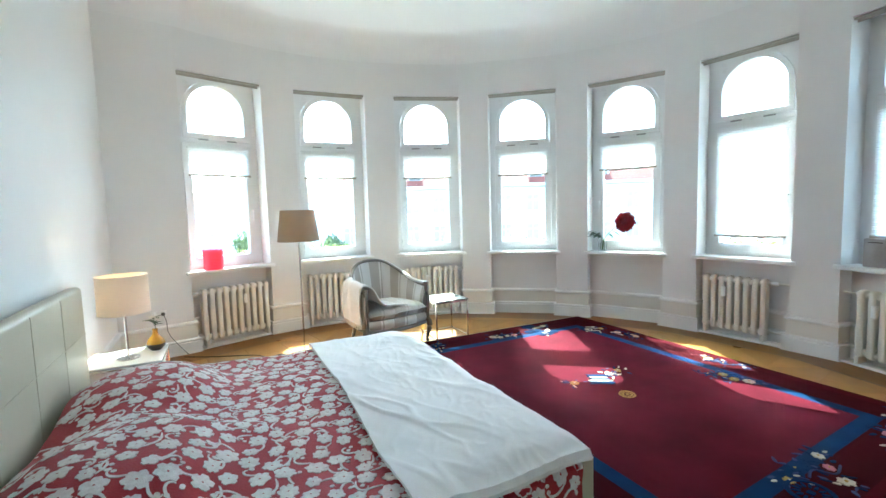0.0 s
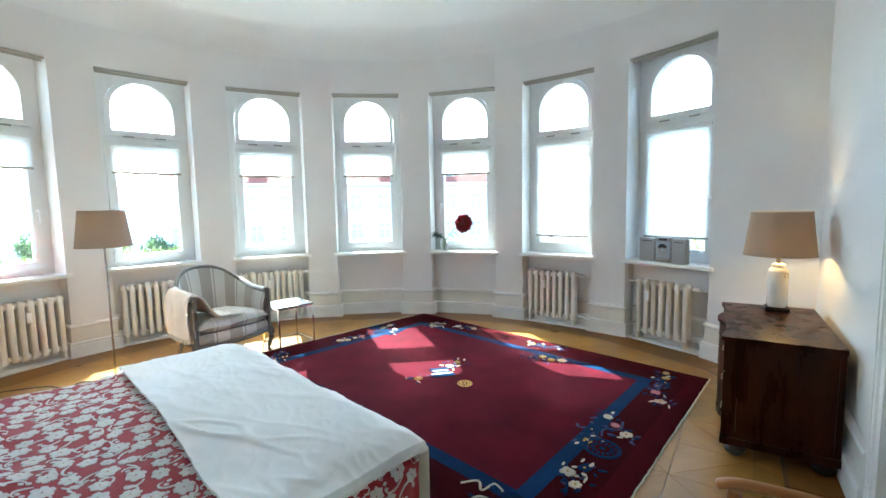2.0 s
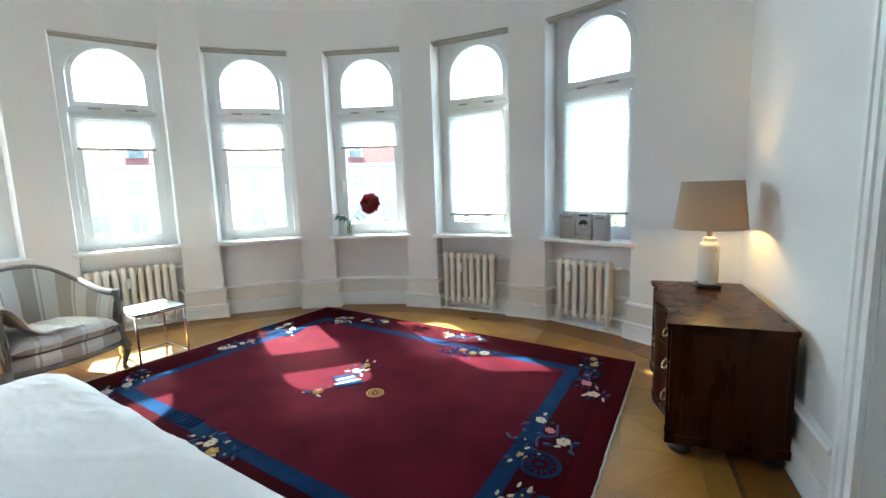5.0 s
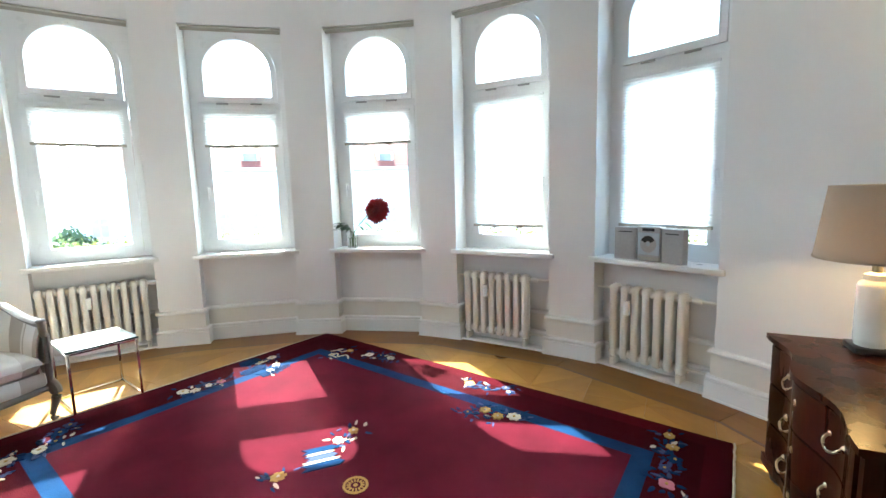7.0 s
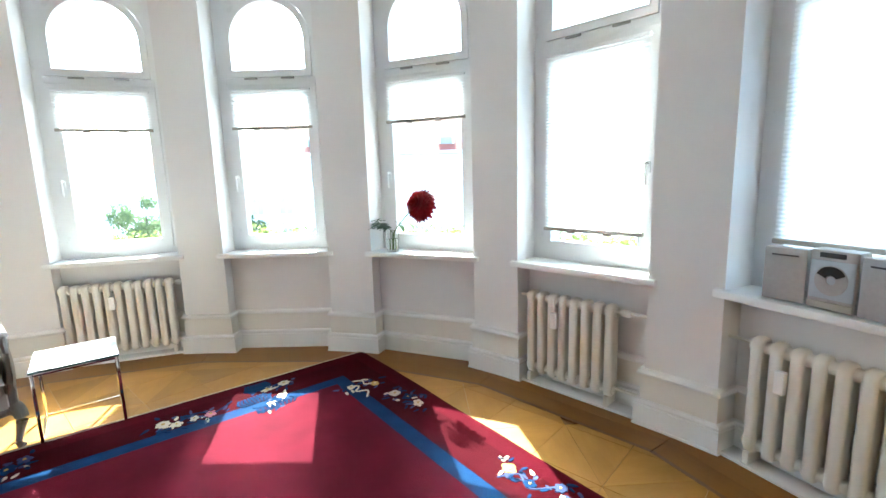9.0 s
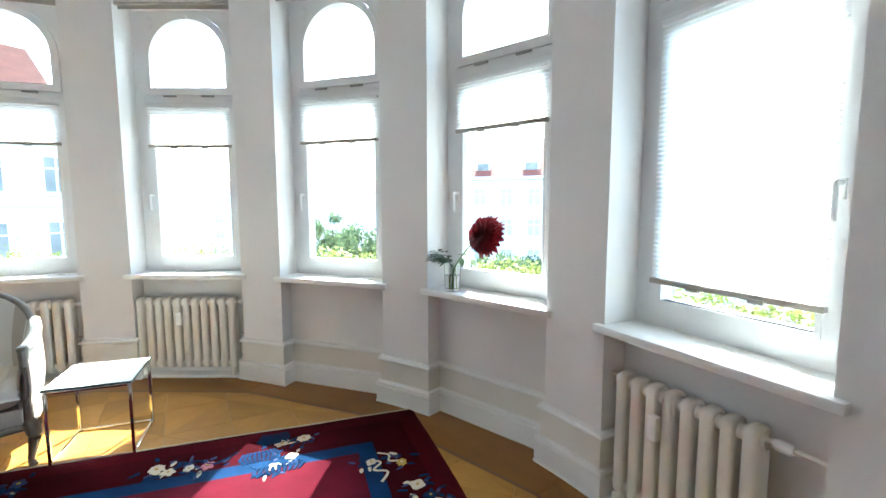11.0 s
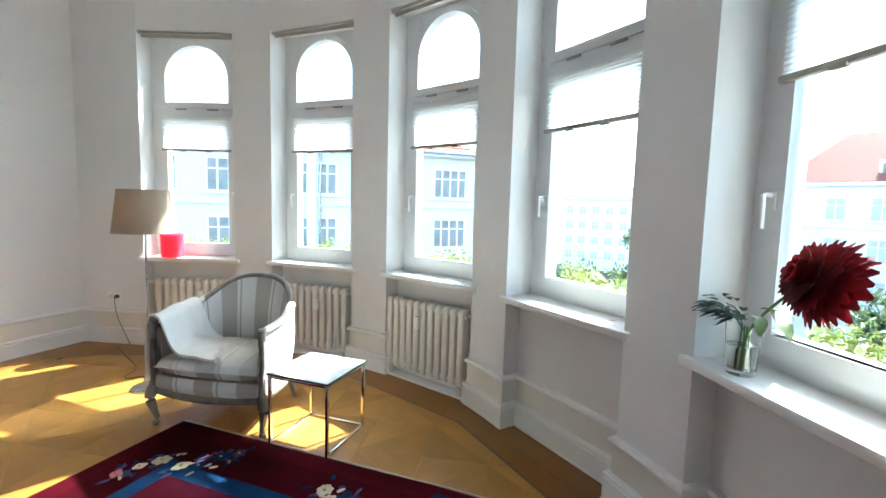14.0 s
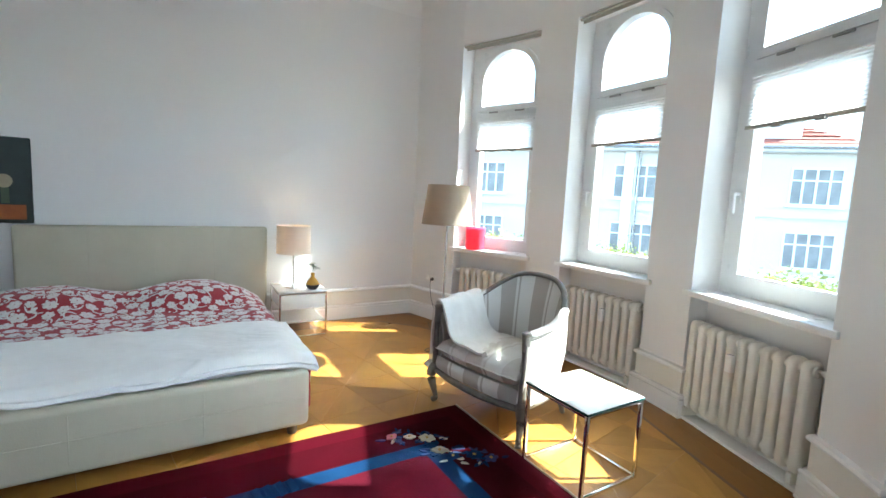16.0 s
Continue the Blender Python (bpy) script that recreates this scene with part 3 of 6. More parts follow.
RUG_PINK = material("rose_pile", (0.36, 0.10, 0.13), (0.45, 0.17, 0.19), 40, 0.95, 0.003, 240)
RUG_NAVY = material("navy_pile", (0.010, 0.022, 0.075), (0.02, 0.04, 0.12), 40, 0.95, 0.003, 240)


def uv_grid(nu, nv, f, su, sv):
    """grid() with a UV map of su by sv metres."""
    bm = bmesh.new()
    lay = bm.loops.layers.uv.new("UVMap")
    vs = [[bm.verts.new(f(i / nu, j / nv)) for j in range(nv + 1)] for i in range(nu + 1)]
    for i in range(nu):
        for j in range(nv):
            fc = bm.faces.new((vs[i][j], vs[i + 1][j], vs[i + 1][j + 1], vs[i][j + 1]))
            for lp, (a, b) in zip(fc.loops, ((i, j), (i + 1, j), (i + 1, j + 1), (i, j + 1))):
                lp[lay].uv = (a / nu * su, b / nv * sv)
    bm.normal_update()
    return bm


def wobble(x, y, z, s, a):
    return a * noise.noise(Vector((x * s, y * s, z * s)))


# ---- outside ----
ASPHALT = material("street_asphalt", (0.045, 0.045, 0.045), (0.07, 0.07, 0.068), 0.3, 0.9, 0.01, 8)
RENDER_W = material("pale_render", (0.74, 0.73, 0.70), (0.82, 0.81, 0.78), 0.4, 0.85, 0.01, 12)
RENDER_G = material("grey_render", (0.63, 0.60, 0.56), (0.70, 0.67, 0.63), 0.4, 0.85, 0.01, 12)
ROOF = material("red_roof_tile", (0.17, 0.045, 0.028), (0.26, 0.08, 0.052), 1.5, 0.8, 0.03, 9, stretch=(1, 1, 4))
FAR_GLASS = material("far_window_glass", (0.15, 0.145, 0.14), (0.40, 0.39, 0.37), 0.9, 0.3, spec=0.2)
# pane colour lightened to paint in the haze and glare over far buildings
HAZED_GLASS = material("hazed_window_glass", (0.40, 0.39, 0.38), (0.60, 0.59, 0.57), 0.9, 0.3, spec=0.2)
TREE_LEAF = cloth("tree_leaf", (0.12, 0.16, 0.075), 0.45, 0.7)
PLANTER_LEAF = material("yellow_green_leaf", (0.20, 0.25, 0.05), (0.36, 0.41, 0.11), 14, 0.55)
BARK = material("bark", (0.06, 0.045, 0.03), (0.11, 0.085, 0.06), 5, 0.9, 0.02, 20)
TERRA = material("planter_grey", (0.20, 0.19, 0.18), (0.27, 0.26, 0.25), 9, 0.8)
GROUND_Z = -11.0
bm = bmesh.new()
ring_a, ring_b = [], []
for k in range(48):
    a = 2 * math.pi * k / 48
    ring_a.append(bm.verts.new((60 * math.cos(a), 60 * math.sin(a), GROUND_Z)))
    ring_b.append(bm.verts.new((3500 * math.cos(a), 3500 * math.sin(a), GROUND_Z)))
bm.faces.new(ring_a)
for k in range(48):
    bm.faces.new((ring_a[k], ring_a[(k + 1) % 48], ring_b[(k + 1) % 48], ring_b[k]))
bmesh.ops.recalc_face_normals(bm, faces=bm.faces[:])
tagged(part("ground", bm, ASPHALT), "grey street level far below the windows", "ground", kind="structure")


def building(az, dist, width, eave, ridge, floors, storey, bays, mat, label, first, skip=(), win=(1.3, 1.7), lean=0.0, lights=2):
    """A block of flats that faces the room: walls, cornices, tiled roof and each window."""
    n = way(az)
    m = Matrix.Translation((4.0 + dist * n.x, 2.5 + dist * n.y, 0)) @ pose(0, 0, 0, 0, 0, az - 90 + lean)
    h = thing("apartment_building", m, label, "building")
    bm = box((-width / 2, 0, GROUND_Z), (width / 2, 11, eave))
    for f in range(floors):
        z = first - f * storey - 0.55
        add_box(bm, (-width / 2 - 0.06, -0.10, z - 0.09), (width / 2 + 0.06, 0.3, z + 0.09))
    part("wall", bm, mat, h, smooth=False)
    part("cornice", box((-width / 2 - 0.5, -0.55, eave - 0.05), (width / 2 + 0.5, 11.5, eave + 0.28), bevel=0.08), RENDER_W, h)
    bm = bmesh.new()
    a = [(-width / 2 - 0.5, -0.5), (width / 2 + 0.5, -0.5), (width / 2 + 0.5, 11.4), (-width / 2 - 0.5, 11.4)]
    lo = [bm.verts.new((x, y, eave + 0.3)) for x, y in a]
    hi = [bm.verts.new((x, y, ridge)) for x, y in ((-width / 2 + 3.5, 5.2), (width / 2 - 3.5, 5.2))]
    for f in ((lo[0], lo[1], hi[1], hi[0]), (lo[1], lo[2], hi[1]), (lo[2], lo[3], hi[0], hi[1]), (lo[3], lo[0], hi[0]), lo[::-1]):
        bm.faces.new(f)
    part("roof", bm, ROOF, h, smooth=False)
    made = None
    for f in range(floors):
        for k in range(bays):
            if (f, k) in skip:
                continue
            x, z = (k + 0.5) / bays * width - width / 2, first - f * storey
            ww, wh = win
            if made is None:
                made = new("window")
                made.parent = h
                bm = bmesh.new()
                add_ring(bm, [(-ww / 2, 0), (-ww / 2, wh), (ww / 2, wh), (ww / 2, 0)], [(-ww / 2 + 0.09, 0.09), (-ww / 2 + 0.09, wh - 0.09), (ww / 2 - 0.09, wh - 0.09), (ww / 2 - 0.09, 0.09)], -0.05, 0.1, Matrix())
                for b in range(1, lights):
                    xb = -ww / 2 + ww * b / lights
                    add_box(bm, (xb - 0.05, -0.05, 0.09), (xb + 0.05, 0.02, wh - 0.09))
                add_box(bm, (-ww / 2 + 0.09, -0.05, wh * 0.64), (ww / 2 - 0.09, 0.02, wh * 0.64 + 0.08))
                part("frame", bm, PVC, made, smooth=False)
                part("pane", box((-ww / 2 + 0.05, -0.012, 0.05), (ww / 2 - 0.05, 0.05, wh - 0.05)), FAR_GLASS if dist < 40 else HAZED_GLASS, made, smooth=False)
                part("sill", box((-ww / 2 - 0.12, -0.16, -0.1), (ww / 2 + 0.12, 0.02, -0.005)), RENDER_W, made, smooth=False)
                made.location = (x, 0, z)
            else:
                w2 = copy_thing(made, Matrix.Translation((x, 0, z)))
    return h


b_near = building(137, 25, 22, 4.55, 7.2, 4, 3.15, 6, RENDER_G, "pale grey rendered apartment house with red tiled roof", 1.95, win=(2.3, 1.85), lights=4)
part("turret", box((4.6, 0.5, 4.55), (8.4, 5.5, 7.0)), RENDER_G, b_near, smooth=False)
bm = bmesh.new()
add_lathe(bm, [(3.5, 6.9), (2.4, 9.0), (0, 9.1)], shift(6.5, 3.0, 0) @ pose(0, 0, 0, 0, 0, 45), 4)
part("turret_roof", bm, ROOF, b_near, smooth=False)
part("downpipe", tube([(2.0, -0.12, GROUND_Z), (2.0, -0.12, 4.4), (1.7, -0.4, 4.75)], 0.07), STEEL, b_near)
part("gutter", tube([(-11.5, -0.62, 4.72), (11.5, -0.62, 4.72)], 0.11, 8), STEEL, b_near, "grey metal gutter")
part("corner_strip", box((1.2, -0.14, GROUND_Z), (1.75, 0.1, 4.5), bevel=0.03), RENDER_W, b_near)
for k in range(9):
    part("tile_course", box((-11.0 + 0.40 * k, 0, -0.03), (11.0 - 0.40 * k, 0.10, 0.035), shift(0, -0.3 + 0.58 * k, 4.93 + 0.27 * k), bevel=0.01), ROOF, b_near)
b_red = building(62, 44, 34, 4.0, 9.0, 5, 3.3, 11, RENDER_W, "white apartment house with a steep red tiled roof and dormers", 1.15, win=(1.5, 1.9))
for k in (-9, -3.5, 3.5, 9):
    bm = box((k - 0.9, 0.4, 4.6), (k + 0.9, 3.4, 6.0))
    part("dormer", bm, RENDER_W, b_red, smooth=False)
    part("dormer_pane", box((k - 0.65, 0.34, 4.85), (k + 0.65, 0.41, 5.75)), FAR_GLASS, b_red, smooth=False)
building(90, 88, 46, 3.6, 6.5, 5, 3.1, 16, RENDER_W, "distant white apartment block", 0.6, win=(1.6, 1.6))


def tree(x, y, top, spread, seed):
    rnd = random.Random(seed)
    e = thing("tree", Matrix.Translation((x, y, GROUND_Z)), "leafy green street tree below the windows", "tree", "street trees")
    h = top - GROUND_Z
    bm = tube(smooth_path([(0, 0, 0), (0.1, 0.05, h * 0.3), (-0.05, 0.1, h * 0.6), (0, 0, h * 0.85)], 4), [0.32 - 0.26 * k / 12 for k in range(13)], 8)
    for k in range(9):
        a, z = rnd.uniform(0, 6.28), h * rnd.uniform(0.35, 0.65)
        r = spread * rnd.uniform(0.5, 0.9)
        add_tube(bm, smooth_path([(0, 0, z), (r * 0.5 * math.cos(a), r * 0.5 * math.sin(a), z + h * 0.1), (r * math.cos(a), r * math.sin(a), z + h * 0.2)], 3), [0.11 - 0.014 * j for j in range(7)], 6)
    part("trunk", bm, BARK, e)
    clumps = []
    for k in range(46):
        a, u = rnd.uniform(0, 6.28), rnd.uniform(-1, 1)
        r = rnd.uniform(0.35, 1.0)
        c = Vector((spread * r * math.sqrt(1 - u * u) * math.cos(a), spread * r * math.sqrt(1 - u * u) * math.sin(a), h * 0.68 + h * 0.28 * u * r))
        clumps.append((c, spread * rnd.uniform(0.16, 0.32)))
    verts, faces = [], []
    for c, s in clumps:
        for _ in range(95):
            d = Vector((rnd.gauss(0, 1), rnd.gauss(0, 1), rnd.gauss(0, 0.8)))
            p = c + d.normalized() * s * rnd.uniform(0.5, 1.1)
            q = Euler((rnd.uniform(0, 3), rnd.uniform(0, 3), rnd.uniform(0, 6.28))).to_matrix()
            w, l = rnd.uniform(0.07, 0.13), rnd.uniform(0.14, 0.24)
            k = len(verts)
            verts += [p + q @ Vector(v) for v in ((-l, 0, 0), (0, -w, 0.02), (l, 0, 0), (0, w, 0.02))]
            faces.append((k, k + 1, k + 2, k + 3))
    me = bpy.data.meshes.new("crown")
    me.from_pydata(verts, [], faces)
    me.materials.append(TREE_LEAF)
    new("crown", me).parent = e


for k, (x, y, top, spread) in enumerate(((5.2, 36, -0.2, 3.0), (2.6, 41, 0.8, 3.2), (-2.2, 31, -1.6, 3.0), (14.5, 33, -2.4, 2.6), (18, 36, -3.2, 2.8), (8.5, 46, -1.0, 3.0))):
    tree(x, y, top, spread, k)


def planter(i):
    rnd = random.Random(i)
    e = thing("window_box", bay(i), "window box with yellow-green trailing plants outside the pane", "planter", "window boxes")
    bm = box((-0.46, 4.03, 0.80), (0.46, 4.21, 0.97), bevel=0.008)
    part("box", bm, TERRA, e)
    verts, faces = [], []
    for _ in range(650):
        x = rnd.uniform(-0.46, 0.46)
        hgt = 0.09 + 0.05 * noise.noise(Vector((x * 7, i * 3.1, 0)))
        p = Vector((x, 4.12 + rnd.gauss(0, 0.055), 0.955 + abs(rnd.gauss(0, 0.45)) * hgt * 1.25))
        q = Euler((rnd.uniform(-1, 1), rnd.uniform(-1, 1), rnd.uniform(0, 6.28))).to_matrix()
        l = rnd.uniform(0.012, 0.026)
        k = len(verts)
        verts += [p + q @ Vector(v) for v in ((-l, 0, 0), (0, -l * 0.55, 0.004), (l, 0, 0), (0, l * 0.55, 0.004))]
        faces.append((k, k + 1, k + 2, k + 3))
    me = bpy.data.meshes.new("foliage")
    me.from_pydata(verts, [], faces)
    me.materials.append(PLANTER_LEAF)
    o = new("foliage", me)
    o.parent = e
    tagged(o, kind="stuff")


for i in range(1, 8):
    planter(i)

# ---- floor ----
OAK = material("oak_parquet", (0.285, 0.135, 0.026), (0.40, 0.205, 0.046), 2.5, 0.33, 0.00015, 26, stretch=(5, 1, 1), random_tint=0.14, coat=0.05, rough_var=0.03, spec=0.28)
OAK_DARK = material("dark_oak_strip", (0.10, 0.04, 0.012), (0.16, 0.065, 0.02), 6, 0.3, 0.0005, 30)
OAK_BORDER = material("oak_border_board", (0.19, 0.080, 0.015), (0.26, 0.115, 0.024), 1.2, 0.34, 0.0003, 14, stretch=(4, 1, 1), random_tint=0.1, coat=0.05, rough_var=0.03, spec=0.28)
bm = bmesh.new()
add_prism(bm, [tuple(p[:2]) for p in outline(-0.4)], -0.25, -0.012)
floor = tagged(part("floor", bm, OAK_DARK), "polished amber oak parquet in diagonal panels with a border", "floor", kind="structure")

# ---- radiators ----
def section_mesh(y0, y1, z0, z1):
    """One cast-iron section: a deep narrow column with rounded edges and a rounded top and foot."""
    bm = bmesh.new()
    rings = []
    for x, inset in ((-0.0275, 0.022), (-0.0262, 0.011), (-0.020, 0.003), (-0.009, 0.0), (0.009, 0.0), (0.020, 0.003), (0.0262, 0.011), (0.0275, 0.022)):
        ring = []
        r = 0.040
        for cy, cz, a0 in ((y1 - r, z1 - r, 0), (y0 + r, z1 - r, 90), (y0 + r, z0 + r, 180), (y1 - r, z0 + r, 270)):
            for k in range(6):
                a = radians(a0 + 18 * k)
                ring.append(bm.verts.new((x, cy + (r - inset) * math.cos(a), cz + (r - inset) * math.sin(a))))
        rings.append(ring)
    n = len(rings[0])
    for p, q in zip(rings, rings[1:]):
        for k in range(n):
            bm.faces.new((p[k], p[(k + 1) % n], q[(k + 1) % n], q[k]))
    bm.faces.new(rings[0])
    bm.faces.new(rings[-1])
    bmesh.ops.recalc_face_normals(bm, faces=bm.faces[:])
    return bm


def radiator(i, u0, count, pitch=0.076, top=0.665, meter=4, pipe_side=1):
    e = thing("radiator", bay(i), "cream enamelled cast-iron column radiator in the niche under the sill", "radiator", "radiators under the windows")
    z0, z1, y0, y1 = 0.105, top - 0.028, 3.612, 3.716
    first = None
    for k in range(count):
        x = u0 + pitch * (k + 0.5)
        if first is None:
            bm = section_mesh(y0, y1, z0 - 0.028, z1 + 0.028)
            for z in (z0 + 0.02, z1 - 0.02):
                add_lathe(bm, [(0.030, -pitch / 2), (0.031, -0.030), (0.044, -0.012), (0.044, 0.012), (0.031, 0.030), (0.030, pitch / 2)], shift(0, (y0 + y1) / 2, z) @ pose(0, 0, 0, 0, 90, 0), 14)
            first = part("section", bm, RAD, e, angle=60)
            first.location = (x, 0, 0)
        else:
            o = first.copy()
            scene.collection.objects.link(o)
            o.location = (x, 0, 0)
    end = u0 + pitch * count
    for k in (0, count - 1):
        x = u0 + pitch * (k + 0.5)
        part("foot", box((x - 0.016, y0 - 0.01, 0.022), (x + 0.016, y1, 0.09), bevel=0.006), RAD, e)
    part("heat_meter", box((u0 + pitch * meter - 0.022, y0 - 0.036, top - 0.225), (u0 + pitch * meter + 0.022, y0 - 0.001, top - 0.115), bevel=0.006), WHITE_PLASTIC, e, "small white heat meter")
    x0, x1 = (end, HALF) if pipe_side > 0 else (u0, -HALF)
    bm = tube([(x0 - pipe_side * 0.02, 3.678, z1 - 0.02), (x1, 3.678, z1 - 0.02)], 0.011, 10)
    part("pipe", bm, RAD, e)
    part("pipe", tube([(x0 - pipe_side * 0.02, 3.678, z0 + 0.02), (x1, 3.678, z0 + 0.02)], 0.011, 10), RAD, e)
    bm = lathe([(0.0, -0.035), (0.016, -0.035), (0.022, -0.02), (0.022, 0.02), (0.015, 0.03), (0.0, 0.03)], shift(x0 + pipe_side * 0.045, 3.675, z1 - 0.02) @ pose(0, 0, 0, 0, 90, 0), 16)
    part("valve", bm, WHITE_PLASTIC, e, "white thermostat valve")
    if pipe_side > 0 and u0 > -0.40:
        part("pipe", tube([(u0 + 0.02, 3.678, z1 - 0.02), (-HALF, 3.678, z1 - 0.02)], 0.009, 8), RAD, e)
    part("base_board", box((-HALF + 0.001, 3.60, 0.001), (HALF - 0.001, 3.73, 0.022), bevel=0.004), TRIM, e)
    return e


radiator(1, -0.375, 10, 0.080, 0.685, meter=6, pipe_side=-1)
radiator(2, -0.40, 10, 0.080, 0.695, meter=6)
radiator(3, -0.455, 11, 0.077, 0.695, meter=5)
radiator(6, -0.395, 8, 0.083, 0.690, meter=3)
radiator(7, -0.335, 7, 0.087, 0.690, meter=2)

# ---- rug ----
RUG = pose(1.532, 4.443, 0, 0, 0, 3.5)
RW_, RL_, RT = 2.855, 3.635, 0.014
rug = thing("rug", RUG, "large wine-red wool rug with a blue band and floral motifs", "rug")
bm = bmesh.new()
xs = sorted(set([0, 0.03, 0.13, 0.36, 0.46, RW_ - 0.46, RW_ - 0.36, RW_ - 0.13, RW_ - 0.03, RW_] + [0.46 + (RW_ - 0.92) * k / 14 for k in range(1, 14)]))
ys = sorted(set([0, 0.03, 0.13, 0.36, 0.46, RL_ - 0.46, RL_ - 0.36, RL_ - 0.13, RL_ - 0.03, RL_] + [0.46 + (RL_ - 0.92) * k / 18 for k in range(1, 18)]))


def rug_z(x, y):
    e = min(x, RW_ - x, y, RL_ - y)
    return RT * min(1.0, 0.35 + e / 0.045) + wobble(x, y, 0, 3.1, 0.0015)


vs = [[bm.verts.new((x + (wobble(x, y, 1, 2.3, 0.008) if x in (0, RW_) else 0), -y + (wobble(x, y, 2, 2.6, 0.008) if y in (0, RL_) else 0), rug_z(x, y))) for y in ys] for x in xs]
for i in range(len(xs) - 1):
    for j in range(len(ys) - 1):
        f = bm.faces.new((vs[i][j], vs[i][j + 1], vs[i + 1][j + 1], vs[i + 1][j]))
        xm, ym = (xs[i] + xs[i + 1]) / 2, (ys[j] + ys[j + 1]) / 2
        e = min(xm, RW_ - xm, ym, RL_ - ym)
        f.material_index = 3 if e < 0.13 else 0 if e < 0.36 else 1 if e < 0.46 else 2
edge = [e for e in bm.edges if e.is_boundary]
r = bmesh.ops.extrude_edge_only(bm, edges=edge)
for v in r["geom"]:
    if isinstance(v, bmesh.types.BMVert):
        v.co.z = 0.0005
bmesh.ops.recalc_face_normals(bm, faces=bm.faces[:])
part("woven_ground", bm, [RUG_EDGE, RUG_BLUE, RUG_RED, RUG_RIM], rug)
for y0 in (0.0, -RL_):
    rnd = random.Random(5)
    path = [(RW_ * k / 60, y0 + (0.007 if y0 == 0 else -0.007) + rnd.uniform(-0.003, 0.003), 0.005) for k in range(61)]
    part("selvedge", tube(path, 0.006, 6), RUG_CREAM, rug, "cream woven edge")


def add_blob(bm, x, y, w, l, turn, z, lobes=0):
    """A low tuft of pile: an oval, or a blossom of several lobes."""
    n = 20 if lobes else 10
    c, s = math.cos(turn), math.sin(turn)
    top, low = [], []
    for k in range(n):
        a = 2 * math.pi * k / n
        r = 1.0 if not lobes else 0.66 + 0.34 * abs(math.cos(lobes * a / 2)) ** 0.8
        px, py = w * r * math.cos(a), l * r * math.sin(a)
        if not lobes:
            px *= 1 - 0.35 * math.sin(a)
        top.append(bm.verts.new((x + 0.9 * (px * c - py * s), y + 0.9 * (px * s + py * c), z)))
        low.append(bm.verts.new((x + px * c - py * s, y + px * s + py * c, RT - 0.002)))
    bm.faces.new(top)
    for k in range(n):
        bm.faces.new((low[k], low[(k + 1) % n], top[(k + 1) % n], top[k]))


LEAVES = {k: bmesh.new() for k in "cbn"}
PILE = {"c": RUG_CREAM, "g": RUG_GOLD, "p": RUG_PINK, "b": RUG_BLUE, "n": RUG_NAVY}


def motif(seed, x, y, turn, length, plan):
    """A spray of blossoms and leaves: plan is a string of blossom colours along the stem."""
    rnd = random.Random(seed)
    z = RT + 0.0035
    d = Vector((math.cos(turn), math.sin(turn), 0))
    s = Vector((-d.y, d.x, 0))
    n = len(plan)
    for k, col in enumerate(plan):
        u = (k + 0.5) / n - 0.5
        p = Vector((x, y, 0)) + d * length * u + s * rnd.uniform(-0.06, 0.06)
        r = rnd.uniform(0.036, 0.054)
        bm = bmesh.new()
        add_blob(bm, p.x, p.y, r, r * rnd.uniform(0.7, 1), rnd.uniform(0, 6), z + 0.001 * (k % 3), lobes=rnd.choice((4, 5, 6, 7)))
        bmesh.ops.recalc_face_normals(bm, faces=bm.faces[:])
        o = part("blossom", bm, PILE[col], rug)
        bm = bmesh.new()
        add_blob(bm, p.x, p.y, r * 0.2, r * 0.18, 0, z + 0.0042, 0)
        part("blossom_eye", bm, PILE["g" if col != "g" else "c"], o)
        for _ in range(9):
            a = rnd.uniform(0, 6.28)
            q = p + Vector((math.cos(a), math.sin(a), 0)) * rnd.uniform(0.05, 0.11)
            add_blob(LEAVES[rnd.choice("bbbbnnc")], q.x, q.y, rnd.uniform(0.007, 0.013), rnd.uniform(0.018, 0.034), a + rnd.uniform(-0.9, 0.9) - 1.57, z - 0.0004)


motif(1, 1.44, -0.28, -0.5, 0.34, "cccp")
motif(2, 2.04, -0.24, 0.2, 0.26, "cc")
motif(3, 1.97, -0.40, 0.2, 0.22, "cc")
motif(4, 2.52, -0.62, -0.9, 0.30, "cg")
motif(5, 2.66, -0.98, -1.3, 0.34, "cbc")
motif(6, 2.66, -2.10, -1.3, 0.42, "gbn")
motif(7, 2.33, -2.32, -1.35, 0.40, "bggc")
motif(8, 0.56, -0.28, 0.5, 0.36, "cbbn")
motif(9, 0.26, -0.46, 1.0, 0.30, "pcc")
motif(10, 0.35, -1.72, 1.5, 0.36, "bgcb")
motif(11, 2.60, -3.36, 0.1, 0.36, "bgg")
motif(12, 2.30, -3.34, 0.4, 0.26, "pn")
motif(13, 2.08, -3.42, 0.4, 0.12, "c")
motif(14, 1.50, -3.32, 0.5, 0.34, "cpc")
motif(15, 1.26, -3.24, 1.0, 0.22, "gb")
motif(16, 0.80, -3.36, 0.1, 0.26, "ccb")
motif(17, 0.22, -3.14, 0.8, 0.24, "cb")
motif(18, 1.62, -1.72, -0.6, 0.20, "cg")
motif(19, 1.16, -1.74, 0.6, 0.14, "g")


